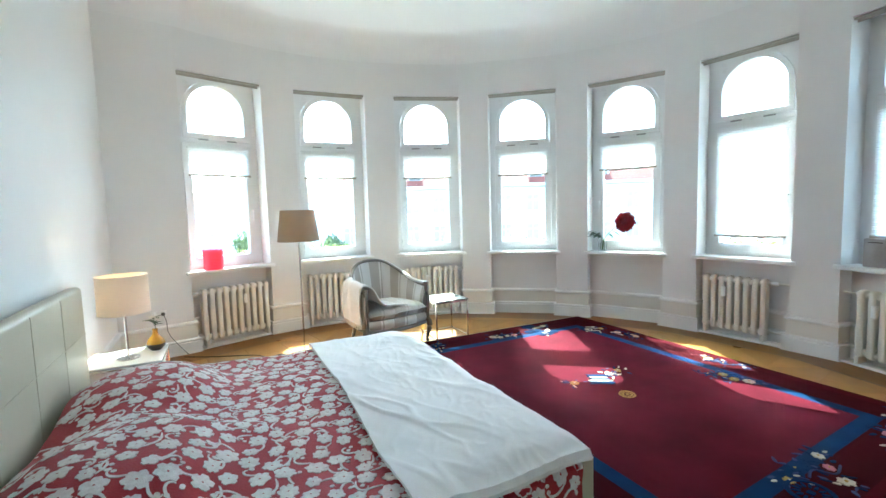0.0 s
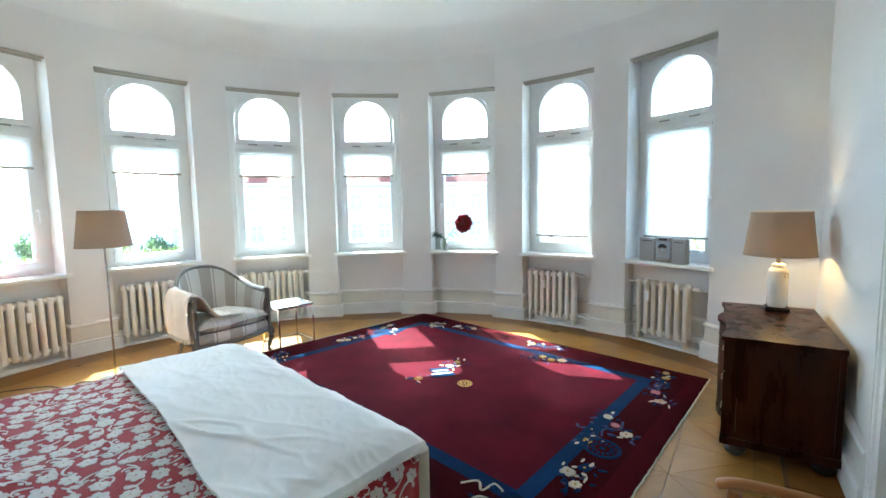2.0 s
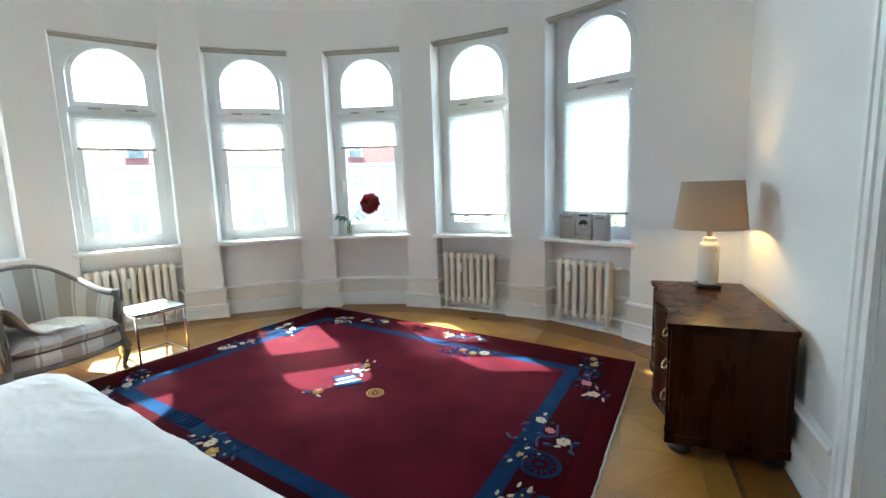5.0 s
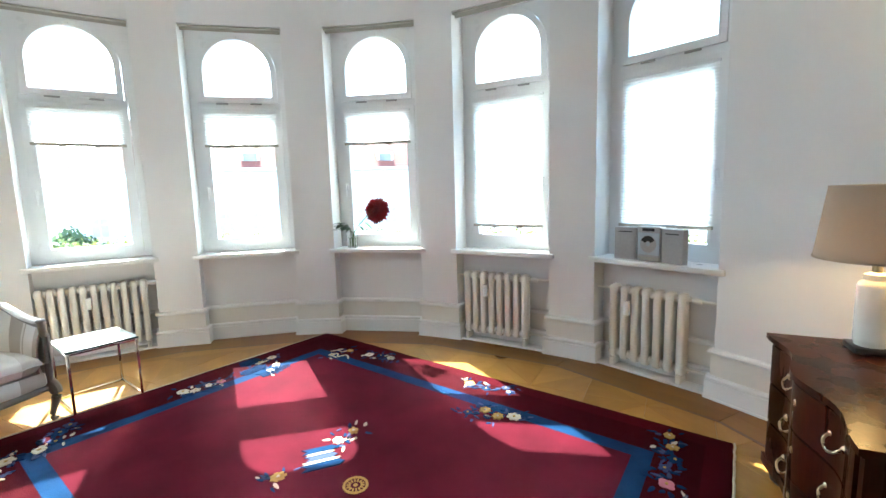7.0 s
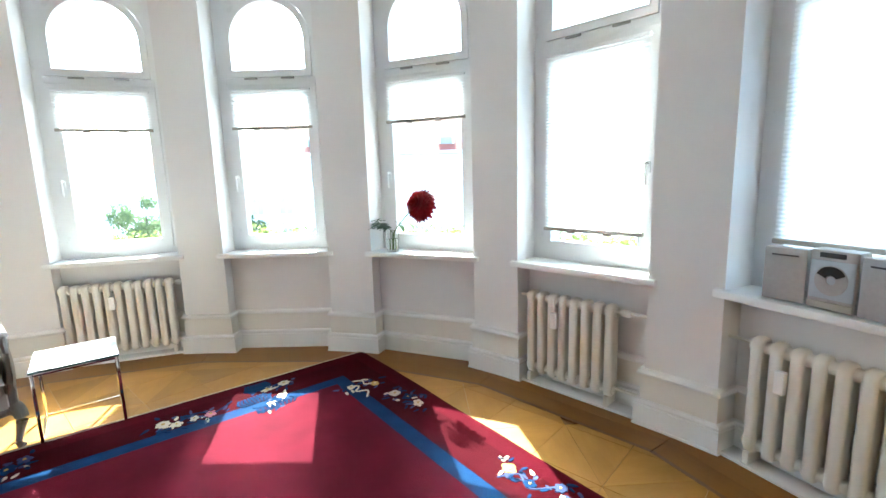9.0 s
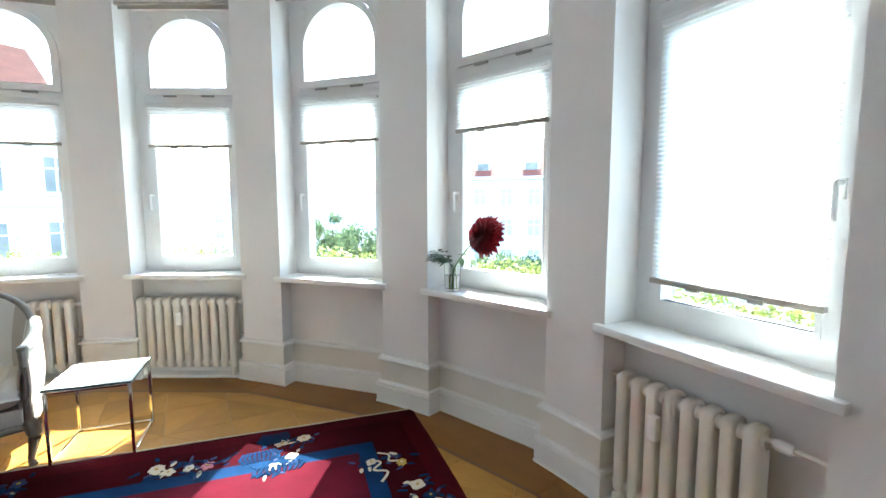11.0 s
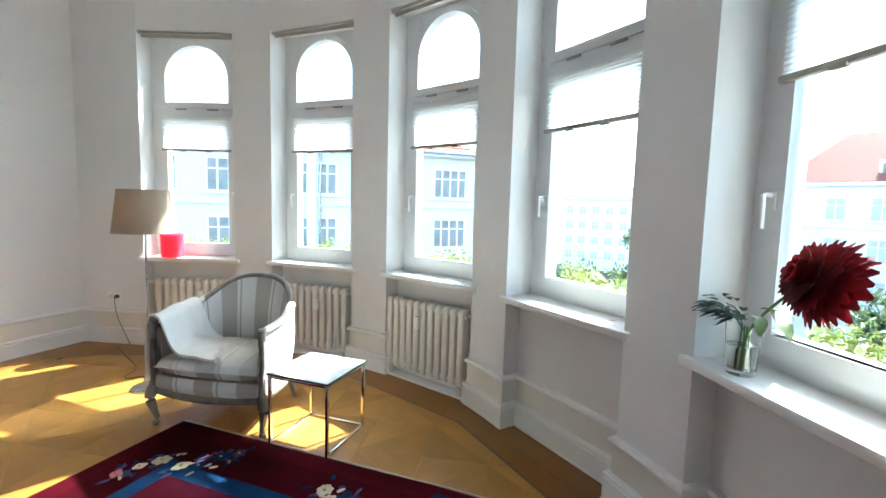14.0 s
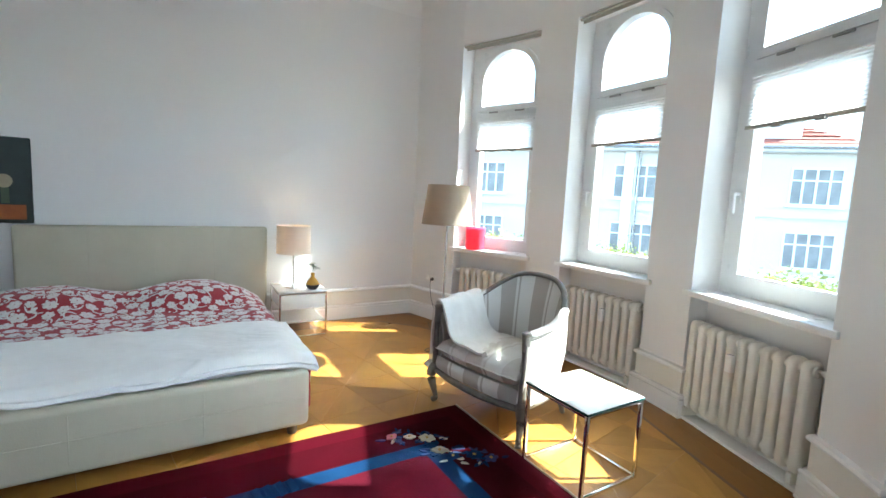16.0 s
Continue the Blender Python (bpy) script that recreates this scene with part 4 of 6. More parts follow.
def coin(x, y, r, outer, inner):
    """A woven roundel: rim, ring of short strokes and a square eye."""
    bm = bmesh.new()
    add_lathe(bm, [(r, RT - 0.002), (r * 0.97, RT + 0.005), (r * 0.80, RT + 0.005), (r * 0.77, RT + 0.001)], shift(x, y, 0), 28)
    o = part("roundel", bm, PILE[outer], rug)
    bm = bmesh.new()
    for k in range(14):
        a = 2 * math.pi * k / 14
        add_blob(bm, x + 0.55 * r * math.cos(a), y + 0.55 * r * math.sin(a), r * 0.07, r * 0.19, a - 1.57, RT + 0.004)
    add_blob(bm, x, y, r * 0.2, r * 0.2, 0.78, RT + 0.004, 4)
    bmesh.ops.recalc_face_normals(bm, faces=bm.faces[:])
    tagged(part("roundel_strokes", bm, PILE[inner], o), kind="stuff")


coin(1.16, -3.36, 0.115, "b", "b")
coin(0.24, -3.10, 0.062, "c", "g")
coin(0.38, -3.20, 0.062, "b", "b")
coin(1.34, -2.10, 0.066, "g", "g")


def scroll(col, pts):
    """A curling ribbon of pile."""
    part("scroll", tube(smooth_path([(x, y, RT) for x, y in pts], 6), 0.0075, 6, squash=0.6), PILE[col], rug)


scroll("c", ((2.44, -0.56), (2.50, -0.60), (2.45, -0.66), (2.52, -0.70), (2.47, -0.78)))
scroll("c", ((2.50, -0.50), (2.56, -0.54), (2.55, -0.60), (2.62, -0.62)))
scroll("c", ((0.30, -2.92), (0.38, -2.98), (0.33, -3.04), (0.42, -3.06), (0.40, -3.13)))
scroll("n", ((2.56, -1.96), (2.66, -2.02), (2.62, -2.12), (2.72, -2.20)))
scroll("n", ((1.30, -3.30), (1.40, -3.28), (1.46, -3.36), (1.58, -3.34)))
scroll("b", ((1.36, -0.30), (1.50, -0.24), (1.60, -0.30), (1.72, -0.22)))
for k, bm in LEAVES.items():
    bmesh.ops.recalc_face_normals(bm, faces=bm.faces[:])
    tagged(part("leaves", bm, PILE[k], rug), kind="stuff")


def lattice(x, y, w, h, turn):
    """A woven basket or vase shape: rows of small blue tufts."""
    c, s = math.cos(turn), math.sin(turn)
    bm = bmesh.new()
    rows = 6
    for j in range(rows):
        v = (j + 0.5) / rows - 0.5
        half = w * (0.5 - 0.25 * abs(v))
        for k in range(-4, 5):
            px, py = half * 2 * k / 9, v * h
            add_blob(bm, x + px * c - py * s, y + px * s + py * c, half * 0.1, h / rows * 0.42, turn + 0.4, RT + 0.006)
    bmesh.ops.recalc_face_normals(bm, faces=bm.faces[:])
    tagged(part("basket_motif", bm, RUG_BLUE, rug, "blue woven basket motif"), kind="stuff")


lattice(1.92, -0.13, 0.20, 0.13, 0.0)
lattice(1.84, -0.31, 0.24, 0.11, 0.1)
lattice(1.95, -0.47, 0.30, 0.09, 0.1)
lattice(0.42, -1.26, 0.12, 0.30, 0.1)
bm = bmesh.new()
add_blob(bm, 1.90, -0.15, 0.09, 0.06, 0.0, RT + 0.006, 6)
part("motif", bm, RUG_BLUE, rug)
for k, (mt, y0, h, w) in enumerate(((RUG_BLUE, 0.0, 0.055, 0.22), (RUG_CREAM, 0.058, 0.020, 0.20), (RUG_NAVY, 0.081, 0.05, 0.17), (RUG_CREAM, 0.134, 0.018, 0.15), (RUG_BLUE, 0.155, 0.05, 0.19))):
    bm = bmesh.new()
    add_prism(bm, [(-w / 2, y0), (-w / 2 + 0.03, y0 + h * 0.5), (-w / 2, y0 + h), (w / 2 - 0.02, y0 + h), (w / 2 + 0.01, y0 + h * 0.5), (w / 2 - 0.02, y0)], RT - 0.002, RT + 0.0045, pose(1.33, -1.86, 0, 0, 0, -32))
    part("vase_stripe", bm, mt, rug)

# the rug lies a little out of square: longer along the bed than along the windows
for o in list(rug.children_recursive):
    for v in o.data.vertices:
        v.co.y *= 1 + 0.065 * (1 - v.co.x / RW_)

# ---- bed ----
BED = pose(1.638, 2.345, 0, 0, 0, 4.0)      # x towards the foot, 0 at the foot's outer face
bed = thing("bed", BED, "double bed with beige leather frame and tall headboard", "bed")
BW, BL = 1.10, 2.28


def padded(name, lo, hi, bevel):
    return part(name, box(lo, hi, bevel=bevel, seg=4), LEATHER, bed)


padded("footboard", (-0.11, -BW, 0.07), (0.0, BW, 0.408), 0.035)
for k in range(1, 4):
    y = -BW + 2 * BW * k / 4
    part("seam", tube([(0.0005, y, 0.13), (0.0005, y, 0.36), (-0.03, y, 0.4055)], 0.0025, 6), LEATHER, bed)
part("seam", tube([(0.0005, -BW + 0.02, 0.245), (0.0005, BW - 0.02, 0.245)], 0.0025, 6), LEATHER, bed)
for s in (-1, 1):
    padded("side_rail", (-BL, s * BW - (0.09 if s > 0 else 0), 0.07), (-0.1, s * BW + (0.09 if s < 0 else 0), 0.385), 0.03)
part("headboard", box((-BL - 0.09, -0.66, 0.05), (-BL, 1.27, 1.06), bevel=0.03, seg=4), LEATHER, bed)
for k in range(1, 4):
    y = -0.66 + 1.93 * k / 4
    part("seam", tube([(-BL + 0.0005, y, 0.4), (-BL + 0.0005, y, 1.04)], 0.0022, 6), LEATHER, bed)
part("seam", tube([(-BL + 0.0005, -0.645, 0.74), (-BL + 0.0005, 1.255, 0.74)], 0.0022, 6), LEATHER, bed)
for s in (-1, 1):
    for x in (-0.09, -BL + 0.1):
        part("leg", lathe([(0, 0.001), (0.026, 0.001), (0.036, 0.075), (0, 0.075)], shift(x, s * (BW - 0.08), 0), 16), BLACKWOOD, bed, "black tapered leg")
part("mattress", box((-BL + 0.02, -BW + 0.1, 0.12), (-0.115, BW - 0.1, 0.415), bevel=0.05, seg=3), LINEN, bed)


def bed_top(x, y):
    """Height of the made bed: mattress, pillows under the cover and soft folds."""
    z = 0.448 + wobble(x, y, 0, 2.2, 0.022) + wobble(x, y, 3, 6.5, 0.007)
    for c in (-0.40, 0.54):
        d = ((x + BL - 0.42) / 0.36) ** 2 + ((y - c) / 0.46) ** 2
        z += 0.15 * math.exp(-d * d)
    z += 0.03 * math.exp(-((y + 0.2) / 0.12) ** 2) * math.exp(-((x + 1.5) / 0.25) ** 2)
    return z


SIDE = 0.27


def spread_point(u, v):
    x = -BL + 0.05 + u * (BL - 0.165)
    s = (v - 0.5) * 2 * (BW + SIDE)
    y = max(-BW - 0.02, min(BW + 0.02, s))
    over = abs(s) - BW
    z = bed_top(x, y)
    edge = max(0.0, (abs(y) - BW + 0.14) / 0.16)
    z -= 0.045 * min(edge, 1) ** 2
    if over > 0:
        z -= over
        y += math.copysign(0.012 + 0.022 * math.sin(x * 13 + 1.3 * math.sin(x * 5)) * min(over / 0.15, 1), y)
    return Vector((x, y, z))


spread = thing("bedspread", BED, "red bedspread with white floral pattern over the bed and pillows", "bedspread")
bm = uv_grid(90, 110, spread_point, BL - 0.165, 2 * (BW + SIDE))
part("cover", thicken(bm, -0.008), SPREAD, spread)


def over_cover(a, b, lift):
    """Point of the cover a metres along and b metres across it, lifted off the cloth."""
    la, lb = BL - 0.165, 2 * (BW + SIDE)
    a, b = min(max(a, 0.004), la - 0.004), min(max(b, 0.004), lb - 0.004)
    p = spread_point(a / la, b / lb)
    du = spread_point((a + 0.003) / la, b / lb) - p
    dv = spread_point(a / la, (b + 0.003) / lb) - p
    return p + du.cross(dv).normalized() * lift


def embroidery():
    """Raised white flowers in clusters of three with curled tendrils and buds between them."""
    rnd = random.Random(21)
    verts, faces = [], []

    def patch(outline_, inner=None):
        n, k = len(outline_), len(verts)
        verts.extend(over_cover(a, b, 0.004) for a, b in outline_)
        verts.extend(over_cover(a, b, 0.0105) for a, b in outline_)
        faces.extend((k + j, k + (j + 1) % n, k + n + (j + 1) % n, k + n + j) for j in range(n))
        if inner:
            verts.extend(over_cover(a, b, 0.0115) for a, b in inner)
            faces.extend((k + n + j, k + n + (j + 1) % n, k + 2 * n + (j + 1) % n, k + 2 * n + j) for j in range(n))
        else:
            faces.append(tuple(range(k + n, k + 2 * n)))

    def flower(a, b, r, turn):
        lob, out, inn = rnd.choice((5, 6, 6, 7)), [], []
        st = rnd.uniform(0.75, 1.0)
        for k in range(40):
            t = 2 * math.pi * k / 40
            w = r * (0.70 + 0.36 * abs(math.cos(lob * t / 2 + turn)) ** 0.55 - 0.06 + 0.07 * math.sin(13 * t + turn * 7) * rnd.uniform(0.4, 1))
            px, py = w * math.cos(t), st * w * math.sin(t)
            q = 0.09 * r
            out.append((a + px * math.cos(turn) - py * math.sin(turn), b + px * math.sin(turn) + py * math.cos(turn)))
            inn.append((a + q * math.cos(t + turn), b + st * q * math.sin(t + turn)))
        patch(out, inn)

    def tendril(a, b, heading, length, curl, width):
        pts, n = [], 16
        for k in range(n + 1):
            t = k / n
            pts.append((a, b, heading, width * (0.35 + 0.65 * math.sin(math.pi * min(t * 0.9 + 0.08, 1)))))
            heading += curl * (0.04 + 0.55 * t * t)
            a += length / n * math.cos(heading)
            b += length / n * math.sin(heading)
        left = [(p - w * math.sin(h), q + w * math.cos(h)) for p, q, h, w in pts]
        right = [(p + w * math.sin(h), q - w * math.cos(h)) for p, q, h, w in pts]
        k = len(verts)
        m = n + 1
        for line, lift in ((left, 0.004), (left, 0.0105), (right, 0.0105), (right, 0.004)):
            verts.extend(over_cover(p, q, lift) for p, q in line)
        for r in range(3):
            faces.extend((k + r * m + j, k + r * m + j + 1, k + (r + 1) * m + j + 1, k + (r + 1) * m + j) for j in range(n))
        return a, b

    na, nb = 10, 16
    for i in range(-1, na + 1):
        for j in range(nb):
            a = (i + 0.5 + 0.5 * (j % 2)) * 0.205 + rnd.uniform(-0.012, 0.012)
            b = (j + 0.5) * 0.166 + rnd.uniform(-0.010, 0.010)
            if not 0.02 < a < BL - 0.19 or not 0.03 < b < 2 * (BW + SIDE) - 0.03:
                continue
            tilt = 0.5 * (-1) ** j + rnd.uniform(-0.25, 0.25)
            for k, (d, w, r) in enumerate(((-0.052, -0.014, 0.047), (0.040, -0.035, 0.042), (0.026, 0.050, 0.039))):
                flower(a + d * math.cos(tilt) - w * math.sin(tilt), b + d * math.sin(tilt) + w * math.cos(tilt), r * rnd.uniform(0.9, 1.1), rnd.uniform(0, 6.28))
            for k in range(3):
                h = tilt + (0.5, 2.6, 4.4)[k] + rnd.uniform(-0.3, 0.3)
                sg = rnd.choice((-1, 1))
                x, y = tendril(a + 0.055 * math.cos(h), b + 0.055 * math.sin(h), h, rnd.uniform(0.09, 0.13), sg * rnd.uniform(0.7, 1.1), 0.0052)
                for _ in range(2):
                    o = rnd.uniform(0, 6.28)
                    q = [(x + 0.016 * math.cos(o) + 0.0095 * math.cos(t * 0.785), y + 0.016 * math.sin(o) + 0.0085 * math.sin(t * 0.785)) for t in range(8)]
                    patch(q)
    me = bpy.data.meshes.new("embroidery")
    me.from_pydata(verts, [], faces)
    me.materials.append(EMBROIDERY)
    o = new("embroidery", me)
    o.parent = spread
    tagged(o, "raised white floral embroidery", kind="stuff")


embroidery()
for v in (0.0, 1.0):
    part("hem", tube([spread_point(k / 60, v) for k in range(61)], 0.006, 6), SPREAD, spread, "stitched hem")


def fold_point(u, v):
    x = -0.86 + 0.80 * u + 0.05 * (v - 0.5) - 0.01 * math.sin(v * 9)
    s = (v - 0.5) * 2 * (BW + 0.03)
    y = max(-BW - 0.015, min(BW + 0.02, s))
    over = abs(s) - BW
    z = bed_top(min(x, -0.13), y) + 0.027
    z -= 0.03 * max(0.0, (abs(y) - BW + 0.12) / 0.14) ** 2
    z -= 0.05 * max(0.0, (x + 0.14) / 0.12) ** 1.5
    z = max(z, 0.414 + 0.002) if abs(s) < BW else z
    w = noise.noise(Vector((x * 3.0 + y * 1.2, y * 1.6, 4)))
    ridge = 1 - abs(noise.noise(Vector((x * 9.0 + y * 4.5, y * 3.0 - x * 1.5, 2.5))))
    ridge2 = 1 - abs(noise.noise(Vector((x * 16.0 - y * 7.0, y * 8.0 + x * 4.0, 8.5))))
    z += 0.007 * w + 0.0115 * (max(0, ridge - 0.72) / 0.28) ** 1.5 * max(0, 0.35 + w) + 0.0050 * (max(0, ridge2 - 0.72) / 0.28) ** 1.5 * max(0, 0.3 - w)
    if over > 0:
        z -= over * 0.85
        y += math.copysign(0.03, y)
    return Vector((x, y, z))


quilt = thing("folded_blanket", BED, "white blanket folded flat across the foot of the bed", "blanket")
bm = uv_grid(84, 170, fold_point, 0.8, 2.2)
part("upper_layer", thicken(bm, -0.014), LINEN, quilt)
bm = uv_grid(30, 60, lambda u, v: fold_point(0.06 + 0.945 * u, 0.006 + 0.988 * v) - Vector((-0.012 * u, 0, 0.017)), 0.8, 2.2)
part("lower_layer", thicken(bm, -0.009), LINEN, quilt)

# ---- night table, its lamp and vase ----
NIGHT = pose(-0.575, 3.735, 0, 0, 0, 3)
night = thing("night_table", NIGHT, "chrome-framed bedside table with white glass top", "bedside table")
W, D, H = 0.25, 0.235, 0.46
for sx_ in (-1, 1):
    bm = tube([(sx_ * (W - 0.012), -D + 0.012, 0.012), (sx_ * (W - 0.012), D - 0.012, 0.012), (sx_ * (W - 0.012), D - 0.012, H - 0.02), (sx_ * (W - 0.012), -D + 0.012, H - 0.02)], 0.011, 8, up=(1, 0, 0), closed=True)
    part("frame", bm, CHROME, night)
for y in (-D + 0.012, D - 0.012):
    part("rail", tube([(-W + 0.012, y, H - 0.02), (W - 0.012, y, H - 0.02)], 0.010, 8), CHROME, night)
part("tabletop", box((-W, -D, H - 0.008), (W, D, H + 0.006), bevel=0.003), WHITE_GLASS, night)
part("drawer", box((-W + 0.03, -D + 0.02, H - 0.17), (W - 0.022, D - 0.02, H - 0.03), bevel=0.006), WHITE_PLASTIC, night)
part("drawer_front", box((W - 0.021, -D + 0.025, H - 0.165), (W - 0.008, D - 0.025, H - 0.035), bevel=0.003), WHITE_GLASS, night)
part("shelf", box((-W + 0.03, -D + 0.02, H - 0.31), (W - 0.02, D - 0.02, H - 0.295), bevel=0.003), WHITE_PLASTIC, night)


def lamp_shade(e, r0, r1, z0, z1, mat, lining=None, label=""):
    bm = lathe([(r0, z0), (r1, z1)], n=48)
    thicken(bm, 0.003)
    o = part("shade", bm, mat, e, label)
    for r, z in ((r0, z0), (r1, z1 - 0.008)):
        part("shade_ring", lathe([(r + 0.002, z), (r + 0.002, z + 0.008), (r - 0.003, z + 0.008), (r - 0.003, z)], n=48, close=True), mat, e)
    return o


def bulb(e, z, watts, colour=(1.0, 0.62, 0.3)):
    part("bulb", lathe([(0, z - 0.045), (0.012, z - 0.045), (0.016, z - 0.02), (0.03, z + 0.01), (0.028, z + 0.03), (0.015, z + 0.046), (0, z + 0.05)], n=16), BULB, e, "glowing warm bulb").visible_shadow = False
    lt = new("lamp_light", bpy.data.lights.new("lamp_light", "POINT"))
    lt.data.energy, lt.data.color, lt.data.shadow_soft_size = watts, colour, 0.03
    lt.parent = e
    lt.location = (0, 0, z)


lamp = thing("table_lamp", NIGHT @ shift(0.02, -0.055, 0.467), "slim steel table lamp with cream drum shade, switched on", "lamp")
part("base", lathe([(0, 0.0), (0.075, 0.0), (0.075, 0.006), (0.02, 0.012), (0, 0.012)]), STEEL, lamp)
part("stem", tube([(0, 0, 0.01), (0, 0, 0.52)], 0.008, 10), STEEL, lamp)
lamp_shade(lamp, 0.165, 0.162, 0.345, 0.625, SHADE_CREAM, label="cream fabric drum shade")
bulb(lamp, 0.47, 0.24)
part("cord", tube(smooth_path([(-0.07, 0, 0.004), (-0.14, 0.03, 0.004), (-0.19, -0.03, 0.004)], 5), 0.003, 6), WHITE_PLASTIC, lamp)


def add_leaf(bm, base, d, length, width, droop=0.2, up=(0, 0, 1)):
    d, up = Vector(d).normalized(), Vector(up)
    s = d.cross(up)
    s = s.normalized() if s.length > 1e-3 else Vector((1, 0, 0))
    n = s.cross(d)
    rows = []
    for k in range(6):
        t = k / 5
        w = width * math.sin(math.pi * (0.06 + 0.9 * t)) ** 0.8 / 2
        c = Vector(base) + d * length * t - Vector((0, 0, 1)) * droop * length * t * t
        rows.append([bm.verts.new(c - s * w + n * w * 0.3), bm.verts.new(c), bm.verts.new(c + s * w + n * w * 0.3)])
    for a, b in zip(rows, rows[1:]):
        bm.faces.new((a[0], a[1], b[1], b[0]))
        bm.faces.new((a[1], a[2], b[2], b[1]))


vase = thing("bud_vase", NIGHT @ shift(0.18, 0.10, 0.467), "amber glazed round vase with a leafy cut sprig", "vase")
part("body", lathe([(0, 0.0), (0.035, 0.0), (0.062, 0.03), (0.066, 0.055), (0.05, 0.09), (0.022, 0.12), (0.017, 0.15), (0.022, 0.165), (0.019, 0.165), (0.013, 0.148), (0, 0.14)]), AMBER, vase)
part("dark_foot", lathe([(0.0, 0.001), (0.037, 0.001), (0.0645, 0.032), (0.0675, 0.05), (0.066, 0.052), (0, 0.05)]), BLACKWOOD, vase, "dark brown glaze at the foot")
bm = tube(smooth_path([(0, 0, 0.12), (0.004, 0.0, 0.2), (-0.01, 0.01, 0.25)], 4), 0.003, 6)
rnd = random.Random(3)
for k in range(9):
    a = k * 0.75
    add_leaf(bm, (-0.005, 0.005, 0.19 + 0.008 * k), (math.cos(a), math.sin(a), 0.35), rnd.uniform(0.06, 0.10), 0.035)
part("sprig", thicken(bm, 0.0008), LEAF, vase, "dark green leafy sprig")
bm = bmesh.new()
for k in range(6):
    a = k * 1.05
    add_leaf(bm, (-0.008, 0.008, 0.25), (math.cos(a), math.sin(a), 0.5), 0.045, 0.03)
part("blossom", thicken(bm, 0.0008), THROW, vase, "cream blossom")

# ---- floor lamp ----
fl = thing("floor_lamp", pose(0.795, 4.70, 0), "tall steel floor lamp with taupe fabric shade", "lamp")
part("base", lathe([(0, 0.001), (0.135, 0.001), (0.135, 0.01), (0.12, 0.018), (0.02, 0.022), (0, 0.022)]), STEEL, fl)
part("pole", tube([(0, 0, 0.02), (0, 0, 1.42)], 0.009, 12), STEEL, fl)
lamp_shade(fl, 0.215, 0.172, 1.22, 1.545, SHADE_TAUPE, label="tapered taupe fabric shade")
bulb(fl, 1.37, 0.95)
part("cord", tube(smooth_path([(-0.1, 0.02, 0.006), (-0.25, 0.1, 0.005), (-0.36, 0.02, 0.005), (-0.5, 0.2, 0.005), (-0.9, 0.35, 0.005), (-1.2, 0.45, 0.02)], 6), 0.004, 6), DARK, fl, "dark floor cable")

# ---- armchair ----
CHAIR = pose(1.775, 4.435, 0, 0, 0, 14)
chair = thing("armchair", CHAIR, "grey-framed tub armchair in taupe and white striped fabric", "armchair")
CW, CD = 0.385, 0.62


def tub(s):
    """Plan of the curved back from the front of one arm (0) round to the other (1)."""
    a = math.pi * (s - 0.5)
    x = CW * math.copysign(abs(math.sin(a)) ** 0.75, a)
    y = CD * abs(math.cos(a)) ** 0.62
    return Vector((x, y, 0))


def rail_z(s):
    k = 0.5 + 0.5 * math.cos(2 * math.pi * (s - 0.5))
    return 0.655 + 0.268 * k ** 0.8


N = 40
st = [0.5 - 0.5 * math.cos(math.pi * k / N) * 1.0 for k in range(N + 1)]
rail = [tub(s) * 1.0 + Vector((0, 0, rail_z(s))) for s in st]
arc = [0.0]
for a, b2 in zip(rail, rail[1:]):
    arc.append(arc[-1] + (b2 - a).length)
part("top_rail", tube(rail, 0.021, 10, squash=0.85), GREYWOOD, chair, "carved grey-painted top rail")
centre = Vector((0, 0.30, 0))


def shell(off, z_low, z_gap):
    bm = bmesh.new()
    lay = bm.loops.layers.uv.new("UVMap")
    rows = []
    for k, s in enumerate(st):
        p = tub(s)
        n = (p - centre)
        n.z = 0
        n.normalize()
        col = []
        for j in range(9):
            t = j / 8
            z = z_low + (rail_z(s) - z_gap - z_low) * t
            bulge = 0.028 * math.sin(math.pi * t)
            q = p * (0.93 + 0.07 * t) + n * (off + (bulge if off > 0 else -bulge))
            col.append(bm.verts.new((q.x, q.y, z)))
        rows.append(col)
    for k in range(N):
        for j in range(8):
            f = bm.faces.new((rows[k][j], rows[k + 1][j], rows[k + 1][j + 1], rows[k][j + 1]))
            for lp, (a, c) in zip(f.loops, ((k, j), (k + 1, j), (k + 1, j + 1), (k, j + 1))):
                lp[lay].uv = (arc[a], c * 0.06)
    bm.normal_update()
    return thicken(bm, 0.012)


